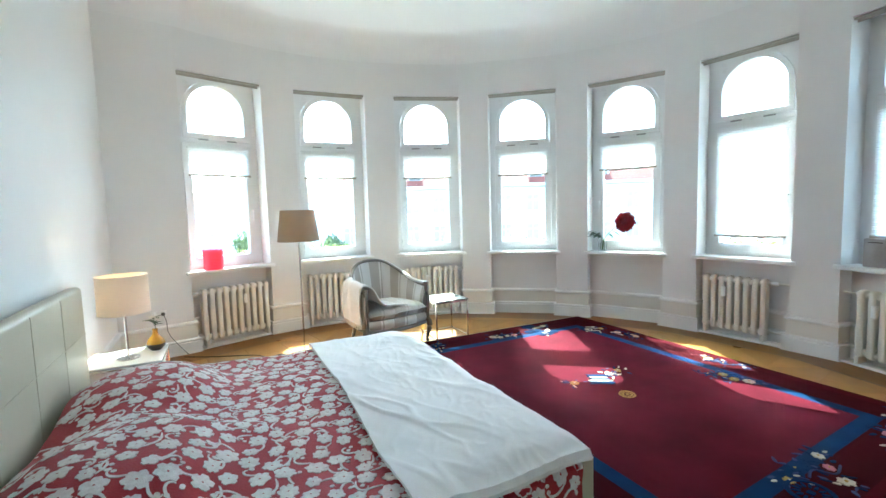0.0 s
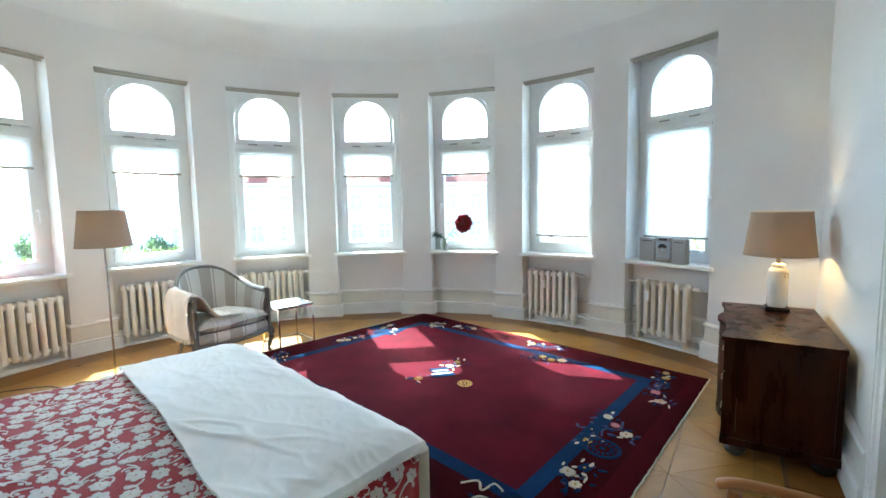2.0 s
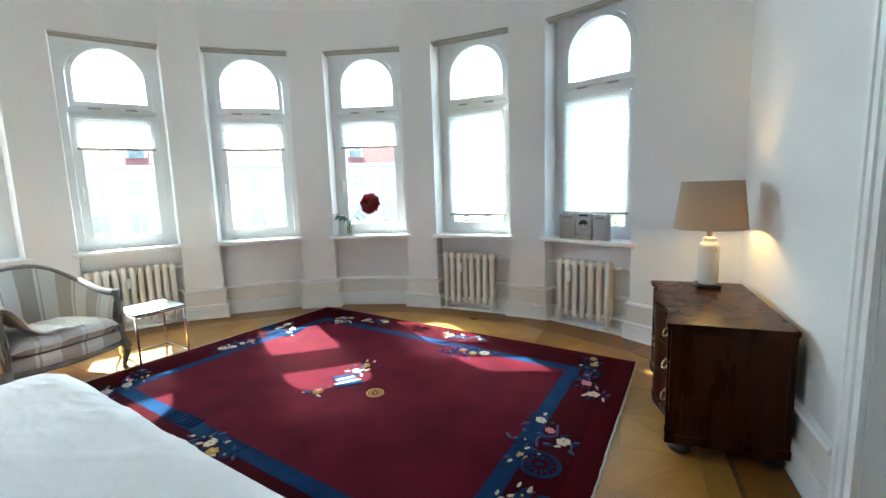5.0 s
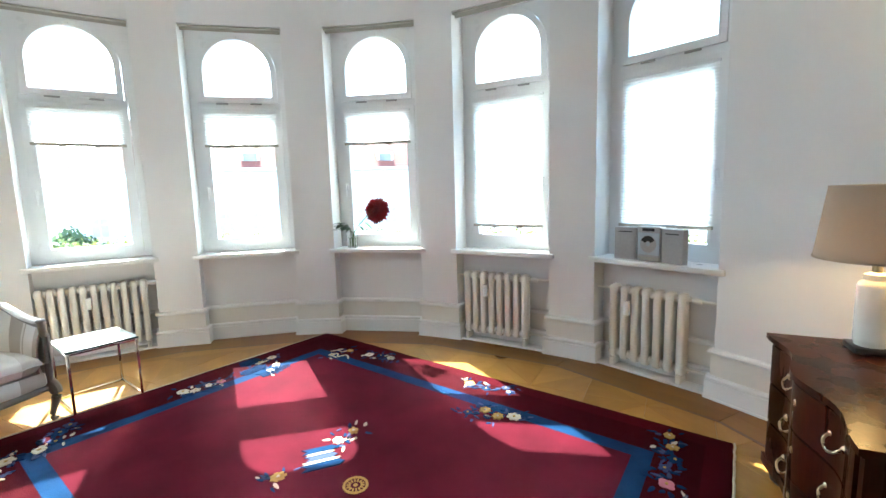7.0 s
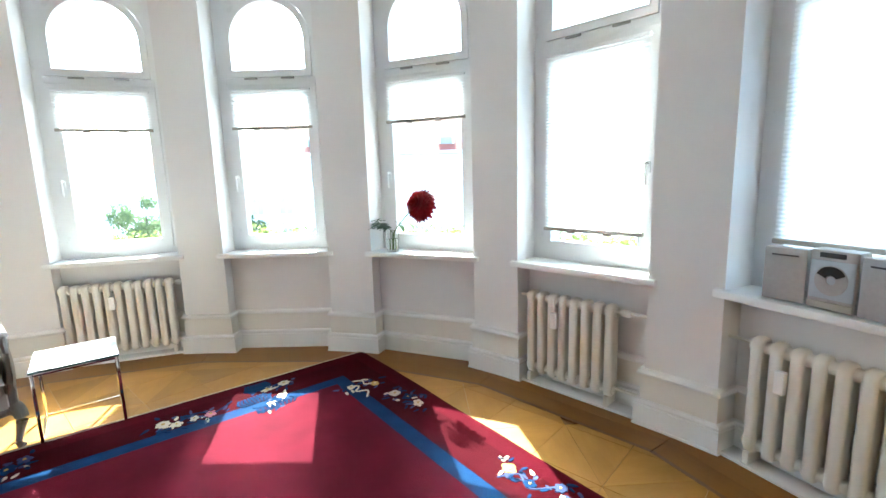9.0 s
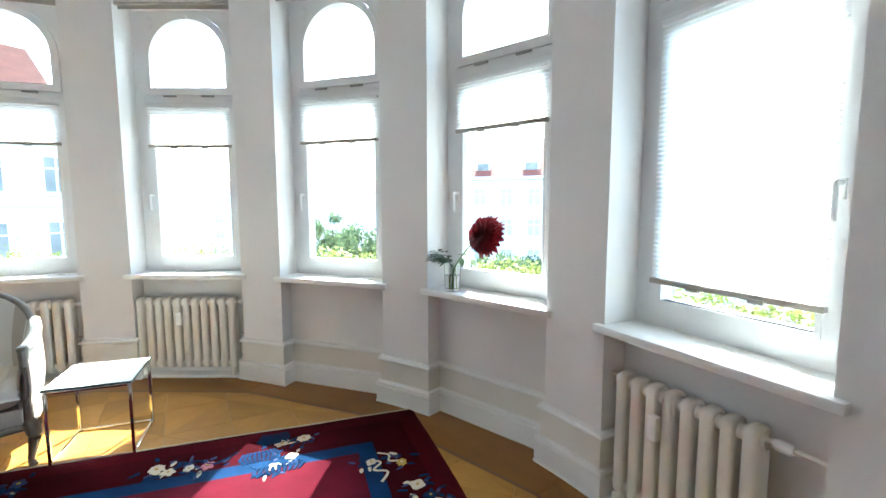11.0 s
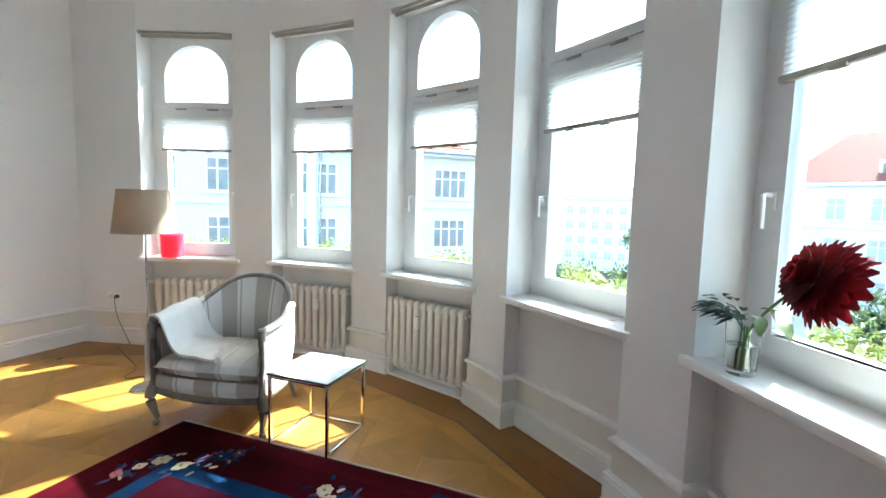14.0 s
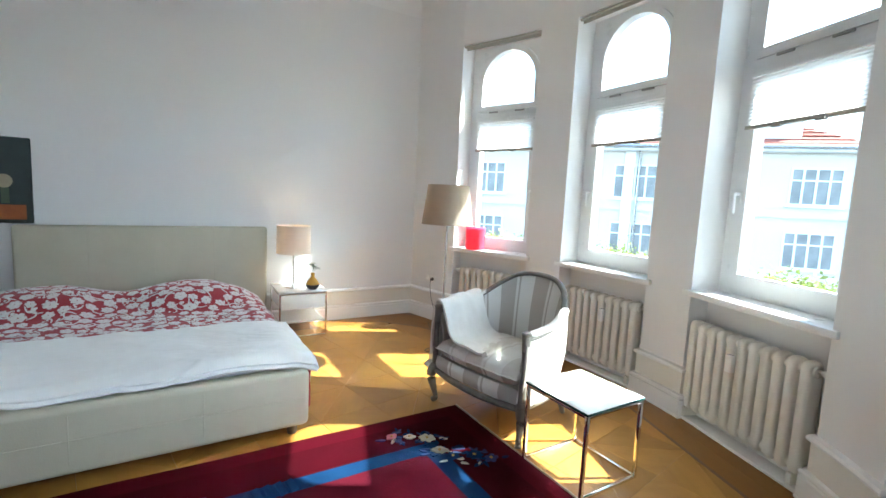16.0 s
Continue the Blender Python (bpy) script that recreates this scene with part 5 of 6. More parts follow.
part("inner_back", shell(-0.012, 0.30, 0.012), STRIPE, chair, "striped padded inner back")
part("outer_back", shell(0.010, 0.24, 0.012), STRIPE, chair, "striped outer back")
for s in (0, 1):
    sg = -1 if s == 0 else 1
    bm = tube([(sg * CW, 0.0, 0.21), (sg * (CW + 0.004), -0.004, 0.40), (sg * (CW + 0.002), 0.0, 0.58), (sg * CW, 0.006, 0.672)], [0.026, 0.020, 0.021, 0.026], 10)
    add_lathe(bm, [(0, 0.672), (0.026, 0.672), (0.030, 0.684), (0.024, 0.696), (0, 0.70)], shift(sg * CW, 0.006, 0), 14)
    part("arm_post", bm, GREYWOOD, chair)
    q = [tub(v) for v in ([0.0, 0.06, 0.12, 0.18] if s == 0 else [1.0, 0.94, 0.88, 0.82])]
    bm = tube(smooth_path([Vector((p.x, p.y + 0.03, rail_z(v) + 0.018)) for p, v in zip(q, [0.02, 0.06, 0.12, 0.18])], 4), [0.012] + [0.03] * 11 + [0.012], 10, squash=0.6)
    part("arm_pad", bm, THROW, chair, "pale padded arm rest")
    leg = smooth_path([(sg * CW, 0.0, 0.27), (sg * (CW + 0.022), -0.018, 0.19), (sg * (CW + 0.004), -0.004, 0.09), (sg * (CW - 0.008), 0.006, 0.03), (sg * (CW + 0.008), -0.012, 0.004)], 4)
    part("leg", tube(leg, [0.030, 0.034, 0.036, 0.036, 0.034, 0.030, 0.027, 0.024, 0.021, 0.019, 0.018, 0.018, 0.018, 0.019, 0.021, 0.022, 0.020], 10), GREYWOOD, chair, "grey cabriole leg")
    back = [(sg * 0.26, 0.54, 0.27), (sg * 0.265, 0.56, 0.15), (sg * 0.28, 0.605, 0.003)]
    part("leg", tube(smooth_path(back, 4), [0.026, 0.025, 0.024, 0.023, 0.022, 0.02, 0.019, 0.018, 0.017], 10), GREYWOOD, chair, "grey rear leg")
rim_ = [tub(s) * 0.985 + Vector((0, 0, 0.235)) for s in st]
part("seat_rail", tube(rim_, 0.022, 8), GREYWOOD, chair)
part("front_rail", tube(smooth_path([(-CW, 0, 0.235), (-0.2, -0.028, 0.222), (0, -0.036, 0.216), (0.2, -0.028, 0.222), (CW, 0, 0.235)], 6), 0.022, 8), GREYWOOD, chair)


def front_panel(u, v):
    x = -CW + 0.02 + (2 * CW - 0.04) * u
    return Vector((x, -0.026 * (1 - (x / CW) ** 2) - 0.014 * math.sin(math.pi * v), 0.24 + 0.10 * v))


part("front_panel", thicken(uv_grid(16, 5, front_panel, 0.73, 0.1), 0.015), STRIPE, chair)


def cushion(sign):
    def f(u, v):
        x = (u - 0.5) * 2
        y = v
        w = CW - 0.025 - 0.12 * max(0, y - 0.45) ** 1.5 * 2
        px, py = x * w, -0.045 + 0.56 * y + 0.02 * (x * x)
        e = (1 - abs(x) ** 7) * (1 - abs(2 * y - 1) ** 7)
        h = 0.066 * max(e, 0) ** 0.42
        crown = 0.03 * (1 - x * x) * (1 - (2 * y - 1) ** 2) if sign > 0 else 0
        crease = 0.0
        if sign > 0:
            crease = wobble(px, py, 5, 5, 0.012) + wobble(px, py, 2, 15, 0.005)
            crease -= 0.007 * max(0, 1 - abs(noise.noise(Vector((px * 9 + py * 3, py * 5, 3)))) * 7)
        return Vector((px, py, 0.402 + sign * h + crown + crease))
    return f


bm = uv_grid(60, 48, cushion(1), 0.7, 0.6)
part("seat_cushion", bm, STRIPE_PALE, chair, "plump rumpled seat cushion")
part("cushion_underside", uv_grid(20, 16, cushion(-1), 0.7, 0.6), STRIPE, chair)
part("seat_deck", add_prism(bmesh.new(), [tuple((tub(s) * 0.95)[:2]) for s in st], 0.25, 0.33), STRIPE, chair)
pp = [cushion(1)(k / 24, 0.0) for k in range(25)]
part("piping", tube([p + Vector((0, -0.002, 0.004)) for p in pp], 0.005, 6), THROW, chair)

throw = thing("wool_throw", CHAIR, "cream wool throw with fringe over an armchair arm", "throw")


DRAPE = smooth_path([(-0.452, 0, 0.33), (-0.462, 0, 0.50), (-0.450, 0, 0.66), (-0.405, 0, 0.735), (-0.335, 0, 0.715), (-0.275, 0, 0.62), (-0.20, 0, 0.53), (-0.08, 0, 0.495), (0.06, 0, 0.485)], 6)


def throw_point(u, v):
    # over the arm: from the outside up, across and down to the seat
    k = u * (len(DRAPE) - 1)
    a = min(int(k), len(DRAPE) - 2)
    p = DRAPE[a].lerp(DRAPE[a + 1], k - a)
    y = -0.005 + (0.42 - 0.04 * u) * v - 0.02 * u + 0.02 * math.sin(6 * u)
    lift = 0.035 * v * math.exp(-((u - 0.42) / 0.25) ** 2) + 0.03 * math.exp(-((u - 0.62) / 0.10) ** 2)
    return Vector((p.x + wobble(p.x, y, 3, 7, 0.014), y, p.z + lift + wobble(p.x, y, 1, 8, 0.022) + wobble(p.x, y, 6, 19, 0.007)))


part("cloth", thicken(uv_grid(40, 22, throw_point, 0.95, 0.34), 0.014), THROW, throw)
rnd = random.Random(8)
bm = bmesh.new()
for k in range(34):
    p = throw_point(1.0, k / 33)
    add_tube(bm, [p, p + Vector((0.02 + rnd.uniform(0, 0.012), rnd.uniform(-0.012, 0.012), -0.008)), p + Vector((0.042, rnd.uniform(-0.02, 0.02), -0.012))], 0.0035, 5)
for k in range(40):
    p = throw_point(0.0, k / 39)
    add_tube(bm, [p, p + Vector((rnd.uniform(-0.006, 0.006), rnd.uniform(-0.006, 0.006), -0.05))], 0.003, 5)
tagged(part("fringe", bm, THROW, throw, "knotted cream fringe"), kind="stuff")

# ---- side table ----
ST = pose(2.438, 4.711, 0, 0, 0, 4)
side = thing("side_table", ST, "small chrome side table with white glass top", "side table")
S, SH = 0.205, 0.45
for k in range(4):
    a, b_ = ((-1, -1), (1, -1), (1, 1), (-1, 1))[k]
    part("leg", box((a * S - 0.009 if a < 0 else S - 0.018 + 0.009, b_ * S - 0.009 if b_ < 0 else S - 0.009, 0.001), (a * S + 0.009 if a < 0 else S + 0.009, b_ * S + 0.009 if b_ < 0 else S + 0.009, SH - 0.014), bevel=0.002), CHROME, side, "polished chrome leg")
for y in (-S, S):
    part("apron", box((-S + 0.01, y - 0.008, SH - 0.03), (S - 0.01, y + 0.008, SH - 0.014), bevel=0.002), CHROME, side)
for x in (-S, S):
    part("apron", box((x - 0.008, -S + 0.01, SH - 0.03), (x + 0.008, S - 0.01, SH - 0.014), bevel=0.002), CHROME, side)
    part("floor_bar", box((x - 0.008, -S + 0.01, 0.001), (x + 0.008, S - 0.01, 0.016), bevel=0.002), CHROME, side)
part("floor_bar", box((-S + 0.01, S - 0.008, 0.001), (S - 0.01, S + 0.008, 0.016), bevel=0.002), CHROME, side)
part("tabletop", box((-S - 0.014, -S - 0.014, SH - 0.0135), (S + 0.014, S + 0.014, SH - 0.001), bevel=0.003), GLASS_EDGE, side, "greenish glass edge")
part("top_glass", box((-S - 0.011, -S - 0.011, SH - 0.001), (S + 0.011, S + 0.011, SH + 0.001), bevel=0.0008), WHITE_GLASS, side, "white glossy glass top")

# ---- chest of drawers ----
CH = pose(3.40, 0.50, 0, 0, 0, 17)
chest = thing("chest_of_drawers", CH, "dark burl walnut chest of drawers with serpentine front", "chest of drawers")
CLEN, CDEP = 1.03, 0.525


def front_y(x):
    t = x / CLEN
    return 0.012 + 0.022 * math.cos(4 * math.pi * t) - 0.012 * math.cos(2 * math.pi * t)


def plan(grow, n=40):
    xs_ = [-grow + (CLEN + 2 * grow) * k / n for k in range(n + 1)]
    return [(x, front_y(min(max(x, 0), CLEN)) + grow) for x in xs_] + [(CLEN + grow, -CDEP), (-grow, -CDEP)]


part("body", add_prism(bmesh.new(), plan(0.0), 0.10, 0.705), WALNUT, chest, angle=50)
bm = add_prism(bmesh.new(), plan(0.010), 0.700, 0.712)
add_prism(bm, plan(0.024), 0.712, 0.735)
part("top", bm, WALNUT, chest, "polished walnut top with moulded edge", angle=50)
bm = add_prism(bmesh.new(), plan(0.016), 0.075, 0.118)
part("plinth", bm, WALNUT, chest, angle=50)
for k in range(3):
    z0, z1 = 0.128 + k * 0.192, 0.128 + k * 0.192 + 0.182
    d = part("drawer", add_prism(bmesh.new(), [(0.035 + (CLEN - 0.07) * j / 40, front_y(0.035 + (CLEN - 0.07) * j / 40) + 0.012) for j in range(41)] + [(CLEN - 0.035, -0.02), (0.035, -0.02)], z0, z1), WALNUT, chest, angle=50)
    for x in (0.25, 0.75):
        y = front_y(x) + 0.012
        zc = (z0 + z1) / 2
        bm = tube(smooth_path([(x - 0.055, y + 0.006, zc + 0.012), (x - 0.045, y + 0.026, zc - 0.008), (x, y + 0.032, zc - 0.022), (x + 0.045, y + 0.026, zc - 0.008), (x + 0.055, y + 0.006, zc + 0.012)], 4), 0.005, 8)
        for s in (-0.055, 0.055):
            add_lathe(bm, [(0, 0), (0.016, 0.0), (0.013, 0.005), (0.006, 0.010), (0, 0.012)], shift(x + s, y, zc + 0.012) @ pose(0, 0, 0, -90, 0, 0), 14)
        part("handle", bm, BRASS, d, "old brass drop handle")
    bm = lathe([(0, 0), (0.014, 0.0), (0.012, 0.004), (0, 0.005)], shift(0.5, front_y(0.5) + 0.012, (z0 + z1) / 2 + 0.02) @ pose(0, 0, 0, -90, 0, 0), 14)
    part("keyhole", bm, BRASS, d, "brass keyhole plate")
for x, y in ((0.05, -0.045), (CLEN - 0.05, -0.045), (0.05, -CDEP + 0.06), (CLEN - 0.05, -CDEP + 0.06)):
    part("foot", lathe([(0, 0.001), (0.035, 0.001), (0.055, 0.02), (0.058, 0.04), (0.045, 0.062), (0.03, 0.075), (0, 0.076)], shift(x, y, 0), 20), BLACKWOOD, chest, "black bun foot")
part("side_panel", box((-0.006, -CDEP + 0.03, 0.15), (0.002, -0.04, 0.68), bevel=0.004), WALNUT, chest)

cl = thing("table_lamp", CH @ shift(0.90, -0.29, 0.736), "cream ceramic cylinder lamp with taupe shade, switched on", "lamp")
part("foot", box((-0.072, -0.072, 0.0), (0.072, 0.072, 0.028), bevel=0.006), BLACKWOOD, cl, "dark square wooden foot")
part("body", lathe([(0, 0.028), (0.055, 0.028), (0.057, 0.034), (0.057, 0.04), (0.0605, 0.045), (0.0615, 0.06), (0.0615, 0.28), (0.056, 0.30), (0.042, 0.312), (0.042, 0.335), (0.02, 0.345), (0, 0.345)]), CERAMIC, cl, "glazed cream cylinder body")
bm = bmesh.new()
add_lathe(bm, [(0.018, 0.0), (0.014, 0.0), (0.014, 0.003), (0.018, 0.003)], shift(-0.045, -0.043, 0.26) @ pose(0, 0, 0, 90, 0, -45), 16, True)
part("emblem", bm, BRASS, cl)
part("neck", lathe([(0.0, 0.34), (0.018, 0.34), (0.018, 0.435), (0.0, 0.435)], n=16), BRASS, cl)
lamp_shade(cl, 0.218, 0.180, 0.400, 0.710, SHADE_TAUPE, label="tapered taupe fabric shade")
bulb(cl, 0.455, 0.85, (1.0, 0.56, 0.2))
part("cord", tube(smooth_path([(0.06, -0.02, 0.006), (0.12, 0.0, 0.004), (0.15, -0.06, 0.004), (0.155, -0.13, 0.004)], 5), 0.003, 6), WHITE_PLASTIC, cl, "white lamp cord")

# ---- stereo on the sill ----
radio = thing("compact_stereo", bay(7) @ shift(-0.02, 3.66, SILL) @ pose(0, 0, 0, 0, 0, -4) @ Matrix.Diagonal((1.06, 1.06, 1.12, 1)), "silver compact stereo with two flat speakers", "stereo")
part("centre_unit", box((-0.085, -0.03, 0.0), (0.085, 0.05, 0.235), bevel=0.01), SILVER, radio)
part("disc_door", box((-0.078, -0.036, 0.045), (0.078, -0.028, 0.195), bevel=0.004), PALE_PLASTIC, radio, "pale translucent disc door")
bm = lathe([(0.058, 0), (0.058, 0.003), (0.016, 0.003), (0.016, 0)], shift(0, -0.0365, 0.12) @ pose(0, 0, 0, 90, 0, 0), 40, True)
part("disc", bm, SILVER, radio, "shiny disc behind the door")
bm = bmesh.new()
for k in range(12):
    a0, a1 = math.pi * (0.15 + 0.06 * k), math.pi * (0.15 + 0.06 * (k + 1))
    bm.faces.new([bm.verts.new((r_ * math.cos(a), -0.0415, 0.12 + r_ * math.sin(a))) for r_, a in ((0.02, a0), (0.055, a0), (0.055, a1), (0.02, a1))])
part("disc_label", thicken(bm, 0.001), BLACK_PLASTIC, radio, "dark printed part of the disc")
part("display", box((-0.05, -0.033, 0.205), (0.04, -0.028, 0.225), bevel=0.002), BLACK_PLASTIC, radio, "small dark display")
part("control_strip", box((-0.08, -0.04, 0.008), (0.08, -0.028, 0.034), bevel=0.003), BLIND_RAIL, radio)
for s in (-1, 1):
    m = shift(s * 0.09, -0.02, 0) @ pose(0, 0, 0, 0, 0, s * -9)
    x0, x1 = (0.004, 0.165) if s > 0 else (-0.165, -0.004)
    sp = part("speaker", box((x0, -0.012, 0.004), (x1, 0.045, 0.225), m, bevel=0.006), SILVER, radio, "flat silver-mauve speaker")
    part("port", box((min(x0, x1) + 0.03, -0.0145, 0.192), (max(x0, x1) - 0.03, -0.0115, 0.199), m, bevel=0.001), BLACK_PLASTIC, sp)

# ---- dahlia in a glass ----
gl = thing("glass_vase", bay(5) @ shift(-0.275, 3.66, SILL), "clear glass vase with one dark red dahlia and leaves", "vase")
part("glass", lathe([(0, 0.002), (0.046, 0.002), (0.050, 0.02), (0.060, 0.20), (0.057, 0.20), (0.047, 0.022), (0, 0.016)], n=28), CLEAR, gl, "clear tapered glass")
part("water", lathe([(0, 0.0165), (0.0462, 0.022), (0.0515, 0.11), (0, 0.11)], n=28), CLEAR, gl)
HEAD = Vector((0.27, -0.02, 0.40))
bm = tube(smooth_path([(0.0, 0.0, 0.02), (0.02, 0.0, 0.16), (0.12, -0.01, 0.28), (0.23, -0.02, 0.375)], 5), 0.005, 8)
for k in range(4):
    add_tube(bm, [(0.01 * k - 0.015, 0.012 * (k % 2), 0.02), (0.012 * k - 0.02, 0.01, 0.18)], 0.003, 6)
part("stem", bm, LEAF2, gl, "green stems")
rnd = random.Random(11)
bloom = part("bloom", lathe([(0, -0.012), (0.014, -0.008), (0.016, 0.004), (0, 0.014)], shift(*HEAD), 12), PETAL, gl, "large dark red dahlia bloom")
face = Vector((-0.45, -0.78, 0.35)).normalized()
q = face.to_track_quat("Z", "Y").to_matrix()
for ringn in range(7):
    cnt = (8, 12, 15, 18, 20, 20, 18)[ringn]
    for k in range(cnt):
        a = 2 * math.pi * (k + 0.5 * (ringn % 2) + rnd.uniform(-0.15, 0.15)) / cnt
        tilt = 1.35 - ringn * 0.33
        d = q @ Vector((math.cos(a) * math.cos(tilt), math.sin(a) * math.cos(tilt), math.sin(tilt)))
        bm = bmesh.new()
        add_leaf(bm, HEAD + d * 0.012, d, rnd.uniform(0.92, 1.1) * (0.064 + 0.013 * min(ringn, 5)), 0.062, 0.05, up=tuple(face))
        part("petal", thicken(bm, 0.001), PETAL, bloom)

bm = bmesh.new()
for k in range(64):
    a = rnd.uniform(2.1, 4.5) if k < 52 else rnd.uniform(0, 6.28)
    base = Vector((0.0, 0, 0.195)) + Vector((math.cos(a), math.sin(a) * 0.6, rnd.uniform(0.0, 0.5))) * rnd.uniform(0.02, 0.17)
    add_leaf(bm, base, (math.cos(a), math.sin(a) * 0.7, rnd.uniform(-0.25, 0.3)), rnd.uniform(0.04, 0.08), 0.030, 0.2)
for a in (2.7, 3.3, 3.9):
    add_tube(bm, smooth_path([(0, 0, 0.16), (0.06 * math.cos(a), 0.04 * math.sin(a), 0.225), (0.15 * math.cos(a), 0.09 * math.sin(a), 0.235)], 3), 0.002, 5)
part("foliage", bm, LEAF, gl, "grey-green feathery leaves")
bm = bmesh.new()
add_leaf(bm, (0.12, -0.01, 0.27), (0.8, -0.3, -0.25), 0.13, 0.05, 0.3)
add_leaf(bm, (0.08, -0.01, 0.23), (0.5, -0.5, -0.1), 0.10, 0.04, 0.3)
part("leaf", thicken(bm, 0.0008), LEAF2, gl, "fresh green leaf")

# ---- red container on the sill ----
red = thing("red_canister", bay(1) @ shift(-0.20, 3.66, SILL) @ Matrix.Diagonal((1, 1, 1.14, 1)), "bright red translucent canister on the window sill", "container")
part("body", lathe([(0, 0.001), (0.10, 0.001), (0.104, 0.01), (0.104, 0.19), (0.10, 0.19), (0.10, 0.012), (0, 0.010)], n=36), RED_GLASS, red)
part("lid", lathe([(0, 0.212), (0.098, 0.212), (0.107, 0.207), (0.107, 0.192), (0.0, 0.192)], n=36), RED_GLASS, red)

# ---- painting ----
WALLL = Matrix.Translation((*WALL_L, 0)) @ Matrix(((-math.cos(DIR_L), math.sin(DIR_L), 0, 0), (-math.sin(DIR_L), -math.cos(DIR_L), 0, 0), (0, 0, 1, 0), (0, 0, 0, 1)))
DUSK = material("dark_teal_paint", (0.012, 0.022, 0.024), (0.035, 0.05, 0.05), 6, 0.6, 0.001, 90)
ORANGE = material("rust_orange_paint", (0.22, 0.06, 0.015), (0.34, 0.11, 0.03), 9, 0.6, 0.001, 90)
OCHRE = material("pale_ochre_paint", (0.30, 0.26, 0.17), (0.42, 0.37, 0.25), 9, 0.6, 0.001, 90)
OLIVE = material("dark_olive_paint", (0.05, 0.075, 0.045), (0.09, 0.12, 0.07), 9, 0.6, 0.001, 90)
paint = thing("painting", WALLL @ shift(3.54, 0.0, 1.065), "dark unframed canvas with muted still-life shapes", "painting")
part("canvas", box((0.0, 0.003, 0.0), (0.85, 0.03, 0.69), bevel=0.004), DUSK, paint)
for x, z, r_, mt in ((0.17, 0.34, 0.055, OCHRE), (0.36, 0.36, 0.07, OCHRE)):
    part("painted_shape", lathe([(0, 0), (r_, 0), (r_, 0.001), (0, 0.001)], shift(x, 0.031, z) @ pose(0, 0, 0, -90, 0, 0), 24), mt, paint)
part("painted_shape", box((0.04, 0.0305, 0.03), (0.26, 0.032, 0.15)), ORANGE, paint)
part("painted_shape", box((0.26, 0.0305, 0.05), (0.70, 0.0317, 0.26)), OLIVE, paint)
part("painted_shape", box((0.14, 0.0305, 0.16), (0.19, 0.0317, 0.31)), OLIVE, paint)

# ---- wooden armchair by the wall ----
WC = pose(1.72, -0.235, 0.0, 0, 0, 16)
wc = thing("wooden_armchair", WC, "honey-coloured wooden armchair with curved arms", "armchair")
for s in (-1, 1):
    part("front_leg", tube(smooth_path([(s * 0.265, 0.22, 0.002), (s * 0.27, 0.225, 0.3), (s * 0.272, 0.235, 0.54), (s * 0.272, 0.225, 0.66)], 4), [0.015] * 5 + [0.019] * 8, 10), BEECH, wc)
    part("rear_leg", tube(smooth_path([(s * 0.25, -0.27, 0.002), (s * 0.25, -0.22, 0.42), (s * 0.25, -0.28, 0.86)], 4), 0.018, 10), BEECH, wc)
    part("arm", tube(smooth_path([(s * 0.272, 0.275, 0.664), (s * 0.275, 0.2, 0.684), (s * 0.29, 0.0, 0.678), (s * 0.275, -0.15, 0.66), (s * 0.25, -0.255, 0.665)], 6), [0.014] + [0.024] * 22 + [0.02, 0.017], 12, squash=0.6), BEECH, wc, "curved wooden arm")
    part("side_rail", tube([(s * 0.262, 0.22, 0.38), (s * 0.25, -0.23, 0.38)], 0.015, 8), BEECH, wc)
part("seat", box((-0.25, -0.23, 0.39), (0.25, 0.23, 0.45), bevel=0.025, seg=3), THROW, wc)
part("backrest", box((-0.235, -0.275, 0.58), (0.235, -0.25, 0.84), bevel=0.01), BEECH, wc)
part("front_rail", tube([(-0.265, 0.215, 0.375), (0.265, 0.215, 0.375)], 0.015, 8), BEECH, wc)

# ---- socket near the corner ----
p0, p1 = Vector((*WALL_L, 0)), Vector((*rim(1, -1, FACE), 0))
d = (p1 - p0).normalized()
n_ = Vector((d.y, -d.x, 0))
SK = Matrix((d, n_, (0, 0, 1))).transposed().to_4x4()
SK.translation = p0 + d * 0.36
sock = thing("wall_socket", SK, "white double wall socket with dark plugs and a lamp cable", "socket")
part("plate", box((-0.075, 0.0, 0.445), (0.075, 0.012, 0.515), bevel=0.004), WHITE_PLASTIC, sock)
for x in (-0.035, 0.04):
    part("plug", lathe([(0, 0.01), (0.02, 0.01), (0.018, 0.04), (0.008, 0.05), (0, 0.05)], shift(x, 0, 0.48) @ pose(0, 0, 0, -90, 0, 0), 16), DARK if x > 0 else WHITE_PLASTIC, sock, "plug in the socket")
part("cable", tube(smooth_path([(0.04, 0.05, 0.48), (0.06, 0.07, 0.40), (0.07, 0.06, 0.28), (0.14, 0.07, 0.15), (0.24, 0.1, 0.01)], 5), 0.0035, 6), DARK, sock)

# ---- parquet pieces ----
def clip(poly, edges):
    """Cuts a plan polygon by half planes (point, inward normal)."""
    for p, n in edges:
        out = []
        for k in range(len(poly)):
            a, b = poly[k], poly[(k + 1) % len(poly)]
            da, db = (a - p).dot(n), (b - p).dot(n)
            if da >= 0:
                out.append(a)
            if da * db < 0:
                out.append(a + (b - a) * (da / (da - db)))
        poly = out
        if len(poly) < 3:
            return []
    return poly


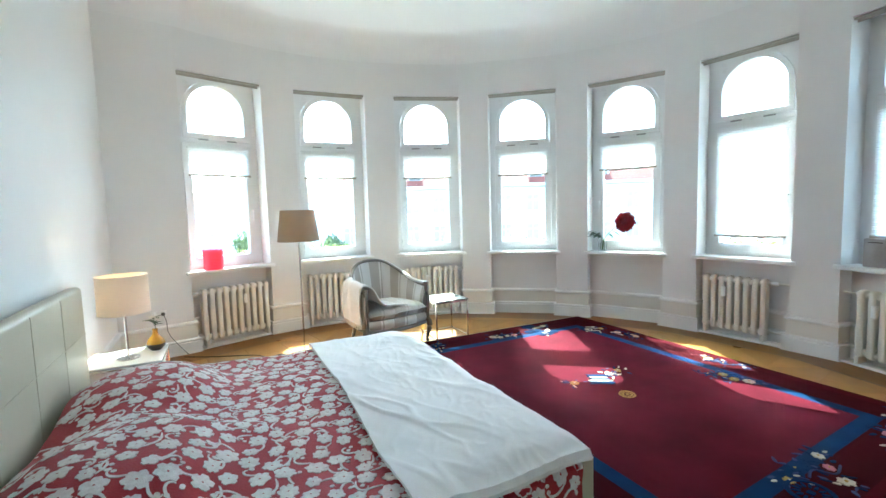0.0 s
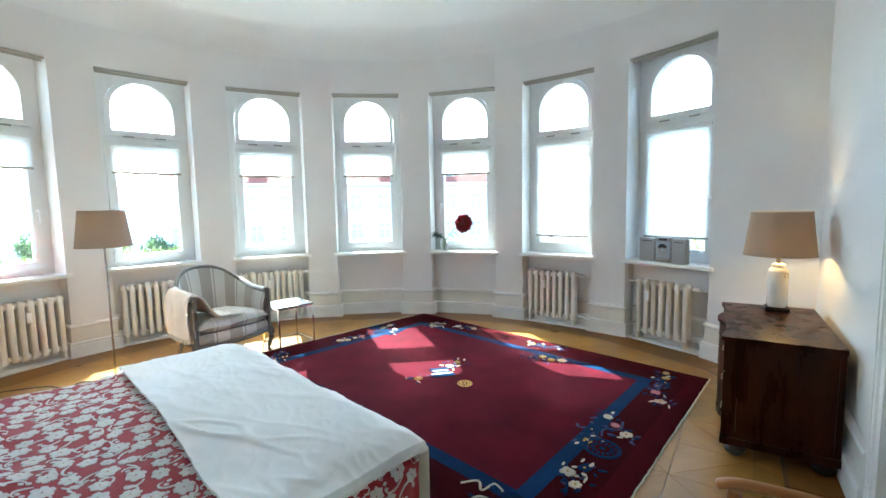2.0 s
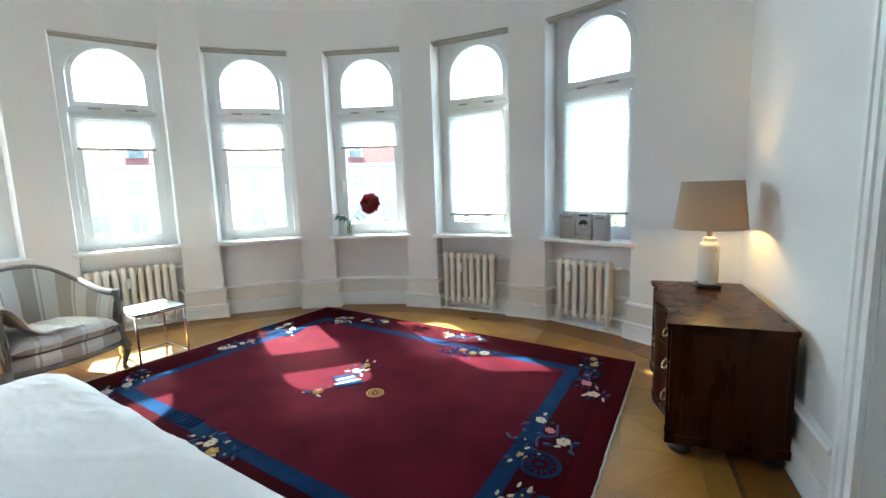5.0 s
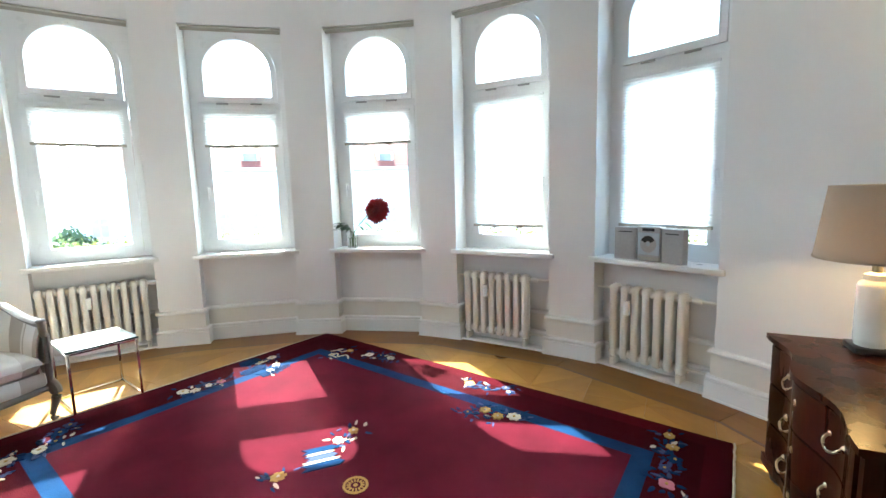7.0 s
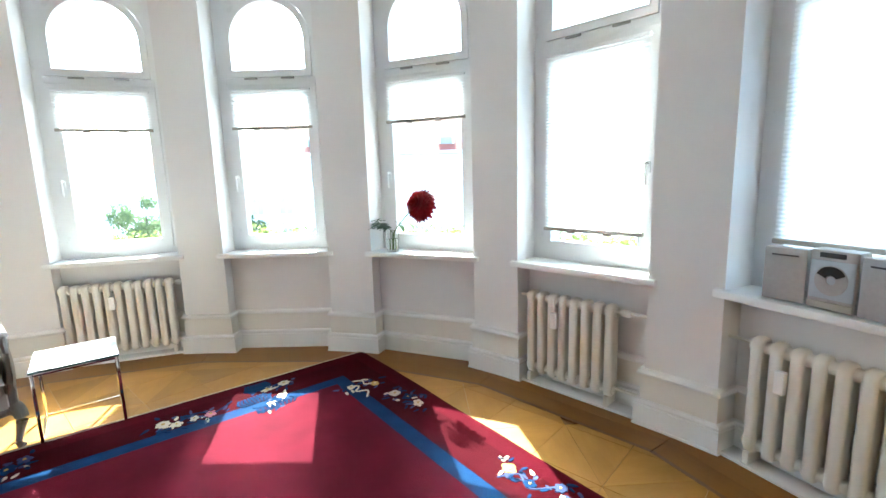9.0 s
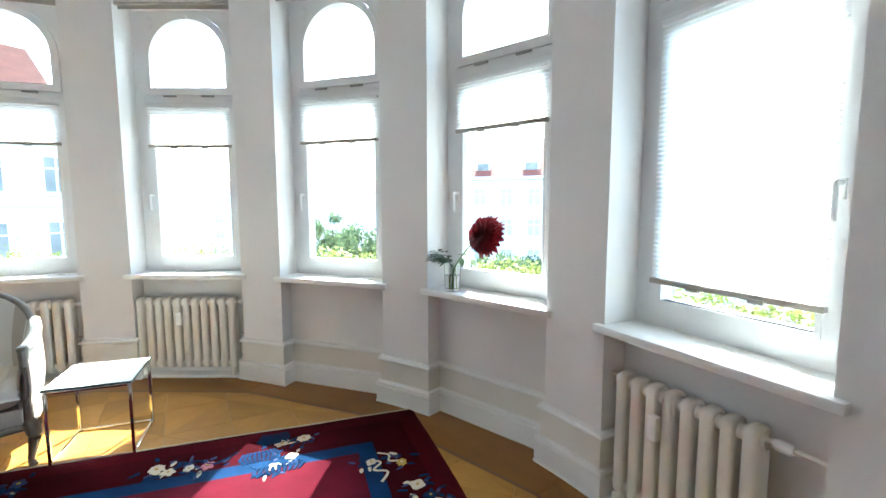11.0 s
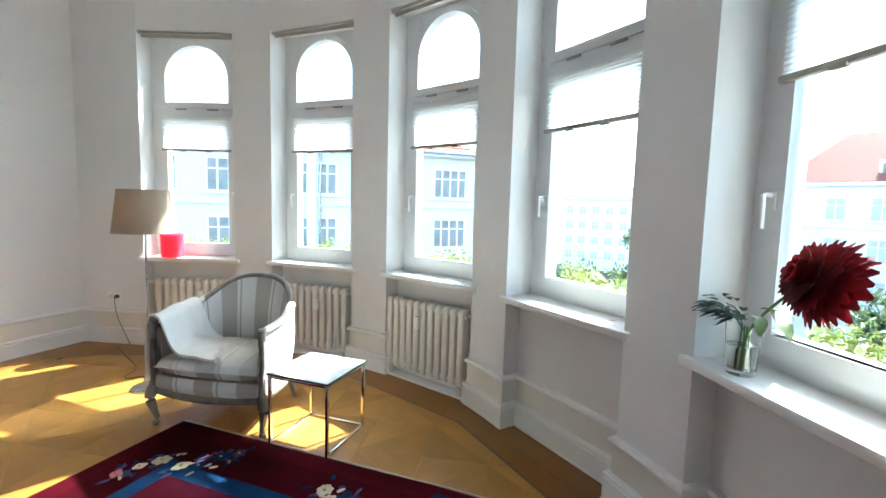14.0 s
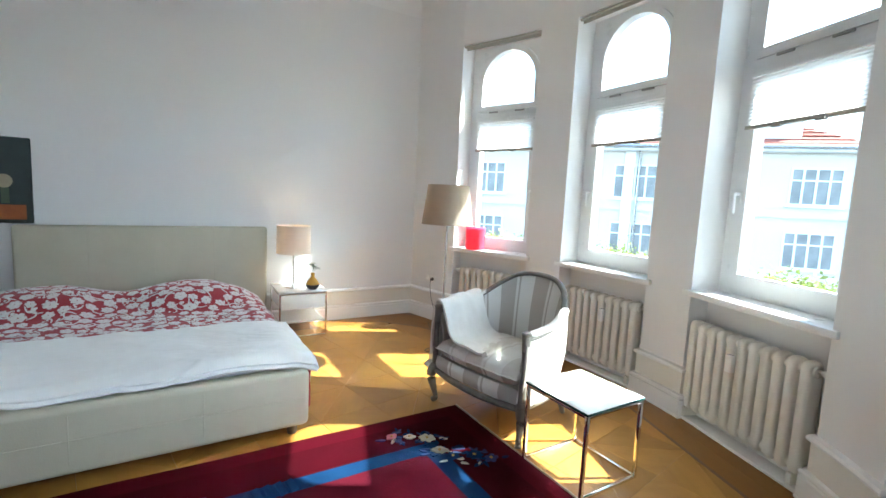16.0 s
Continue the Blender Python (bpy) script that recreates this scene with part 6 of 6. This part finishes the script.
def hull(inset):
    """Half planes of the floor inside the border, inset from the walls."""
    edges = []
    for i in range(0, 9):
        n = way(angle_of(i))
        edges.append((Vector((CX, CY)) + n.xy * (RW - 0.03 - inset), -n.xy))
    edges.append((on_wall_l(1, inset).xy, (on_wall_l(1, 1) - on_wall_l(1, 0)).xy))
    edges.append((on_wall_r(1, inset).xy, (on_wall_r(1, 1) - on_wall_r(1, 0)).xy))
    return edges


def add_piece(name, poly, mat, z=0.0, gap=0.0011):
    """One board with slightly eased edges; its mesh lies about its own middle, turned so that local y runs along the grain."""
    c = sum(poly, Vector((0, 0))) / len(poly)
    size = max((p - c).length for p in poly)
    k = max(0.0, 1 - gap / max(size * 0.5, 0.01))
    long_ = max(range(len(poly)), key=lambda j: (poly[(j + 1) % len(poly)] - poly[j]).length)
    e = (poly[(long_ + 1) % len(poly)] - poly[long_])
    ang = math.atan2(e.y, e.x) - math.pi / 2
    r = Matrix.Rotation(-ang, 2)
    loc = [r @ ((p - c) * k) for p in poly]
    n = len(loc)
    low = [(p.x, p.y, -0.012) for p in loc]
    mid = [(p.x, p.y, -0.0009) for p in loc]
    top = [(p.x * (1 - 0.0012 / size), p.y * (1 - 0.0012 / size), 0.0) for p in loc]
    faces = [tuple(range(2 * n, 3 * n))]
    for base in (0, n):
        faces += [(base + j, base + (j + 1) % n, base + n + (j + 1) % n, base + n + j) for j in range(n)]
    me = bpy.data.meshes.new(name)
    me.from_pydata(low + mid + top, [], faces)
    me.materials.append(mat)
    o = new(name, me)
    o.parent = floor
    o.matrix_local = Matrix.Translation((c.x, c.y, z)) @ Matrix.Rotation(ang, 4, "Z")
    return o


TILE, TURNED = 0.56, radians(14 + 45)
ax, ay = Vector((math.cos(TURNED), math.sin(TURNED))), Vector((-math.sin(TURNED), math.cos(TURNED)))
inside = hull(0.30)
for i in range(-9, 10):
    for j in range(-9, 10):
        o = Vector((1.8, 2.0)) + ax * TILE * i + ay * TILE * j
        q = [o, o + ax * TILE, o + ax * TILE + ay * TILE, o + ay * TILE]
        mid_ = (q[0] + q[2]) / 2
        for k in range(4):
            tri_ = clip([q[k], q[(k + 1) % 4], mid_], inside)
            if len(tri_) >= 3:
                area = abs(sum(tri_[a].x * tri_[(a + 1) % len(tri_)].y - tri_[(a + 1) % len(tri_)].x * tri_[a].y for a in range(len(tri_)))) / 2
                if area > 0.002:
                    add_piece("plank", tri_, OAK)
# border boards along the walls and the dark strip inside them


def ring_line(inset):
    pts = []
    edges = hull(inset)
    order = [len(edges) - 2] + list(range(0, 9)) + [len(edges) - 1]
    lines = [edges[k] for k in order]
    for (p, n), (p2, n2) in zip(lines, lines[1:] + lines[:1]):
        m = np.array([[n.x, n.y], [n2.x, n2.y]])
        s = np.linalg.solve(m, np.array([n.dot(p), n2.dot(p2)]))
        pts.append(Vector((float(s[0]), float(s[1]))))
    return pts


r0, r1, r2, r3 = ring_line(-0.14), ring_line(0.13), ring_line(0.275), ring_line(0.30)
for a, b, mt, nm in ((r0, r1, OAK_BORDER, "border_board"), (r1, r2, OAK_BORDER, "border_board"), (r2, r3, OAK_DARK, "inlay_strip")):
    for k in range(len(a)):
        k2 = (k + 1) % len(a)
        long_ = (a[k2] - a[k]).length
        parts_ = max(1, round(long_ / 1.3))
        for s in range(parts_):
            t0, t1 = s / parts_, (s + 1) / parts_
            poly = [a[k].lerp(a[k2], t0), a[k].lerp(a[k2], t1), b[k].lerp(b[k2], t1), b[k].lerp(b[k2], t0)]
            add_piece(nm, poly, mt)
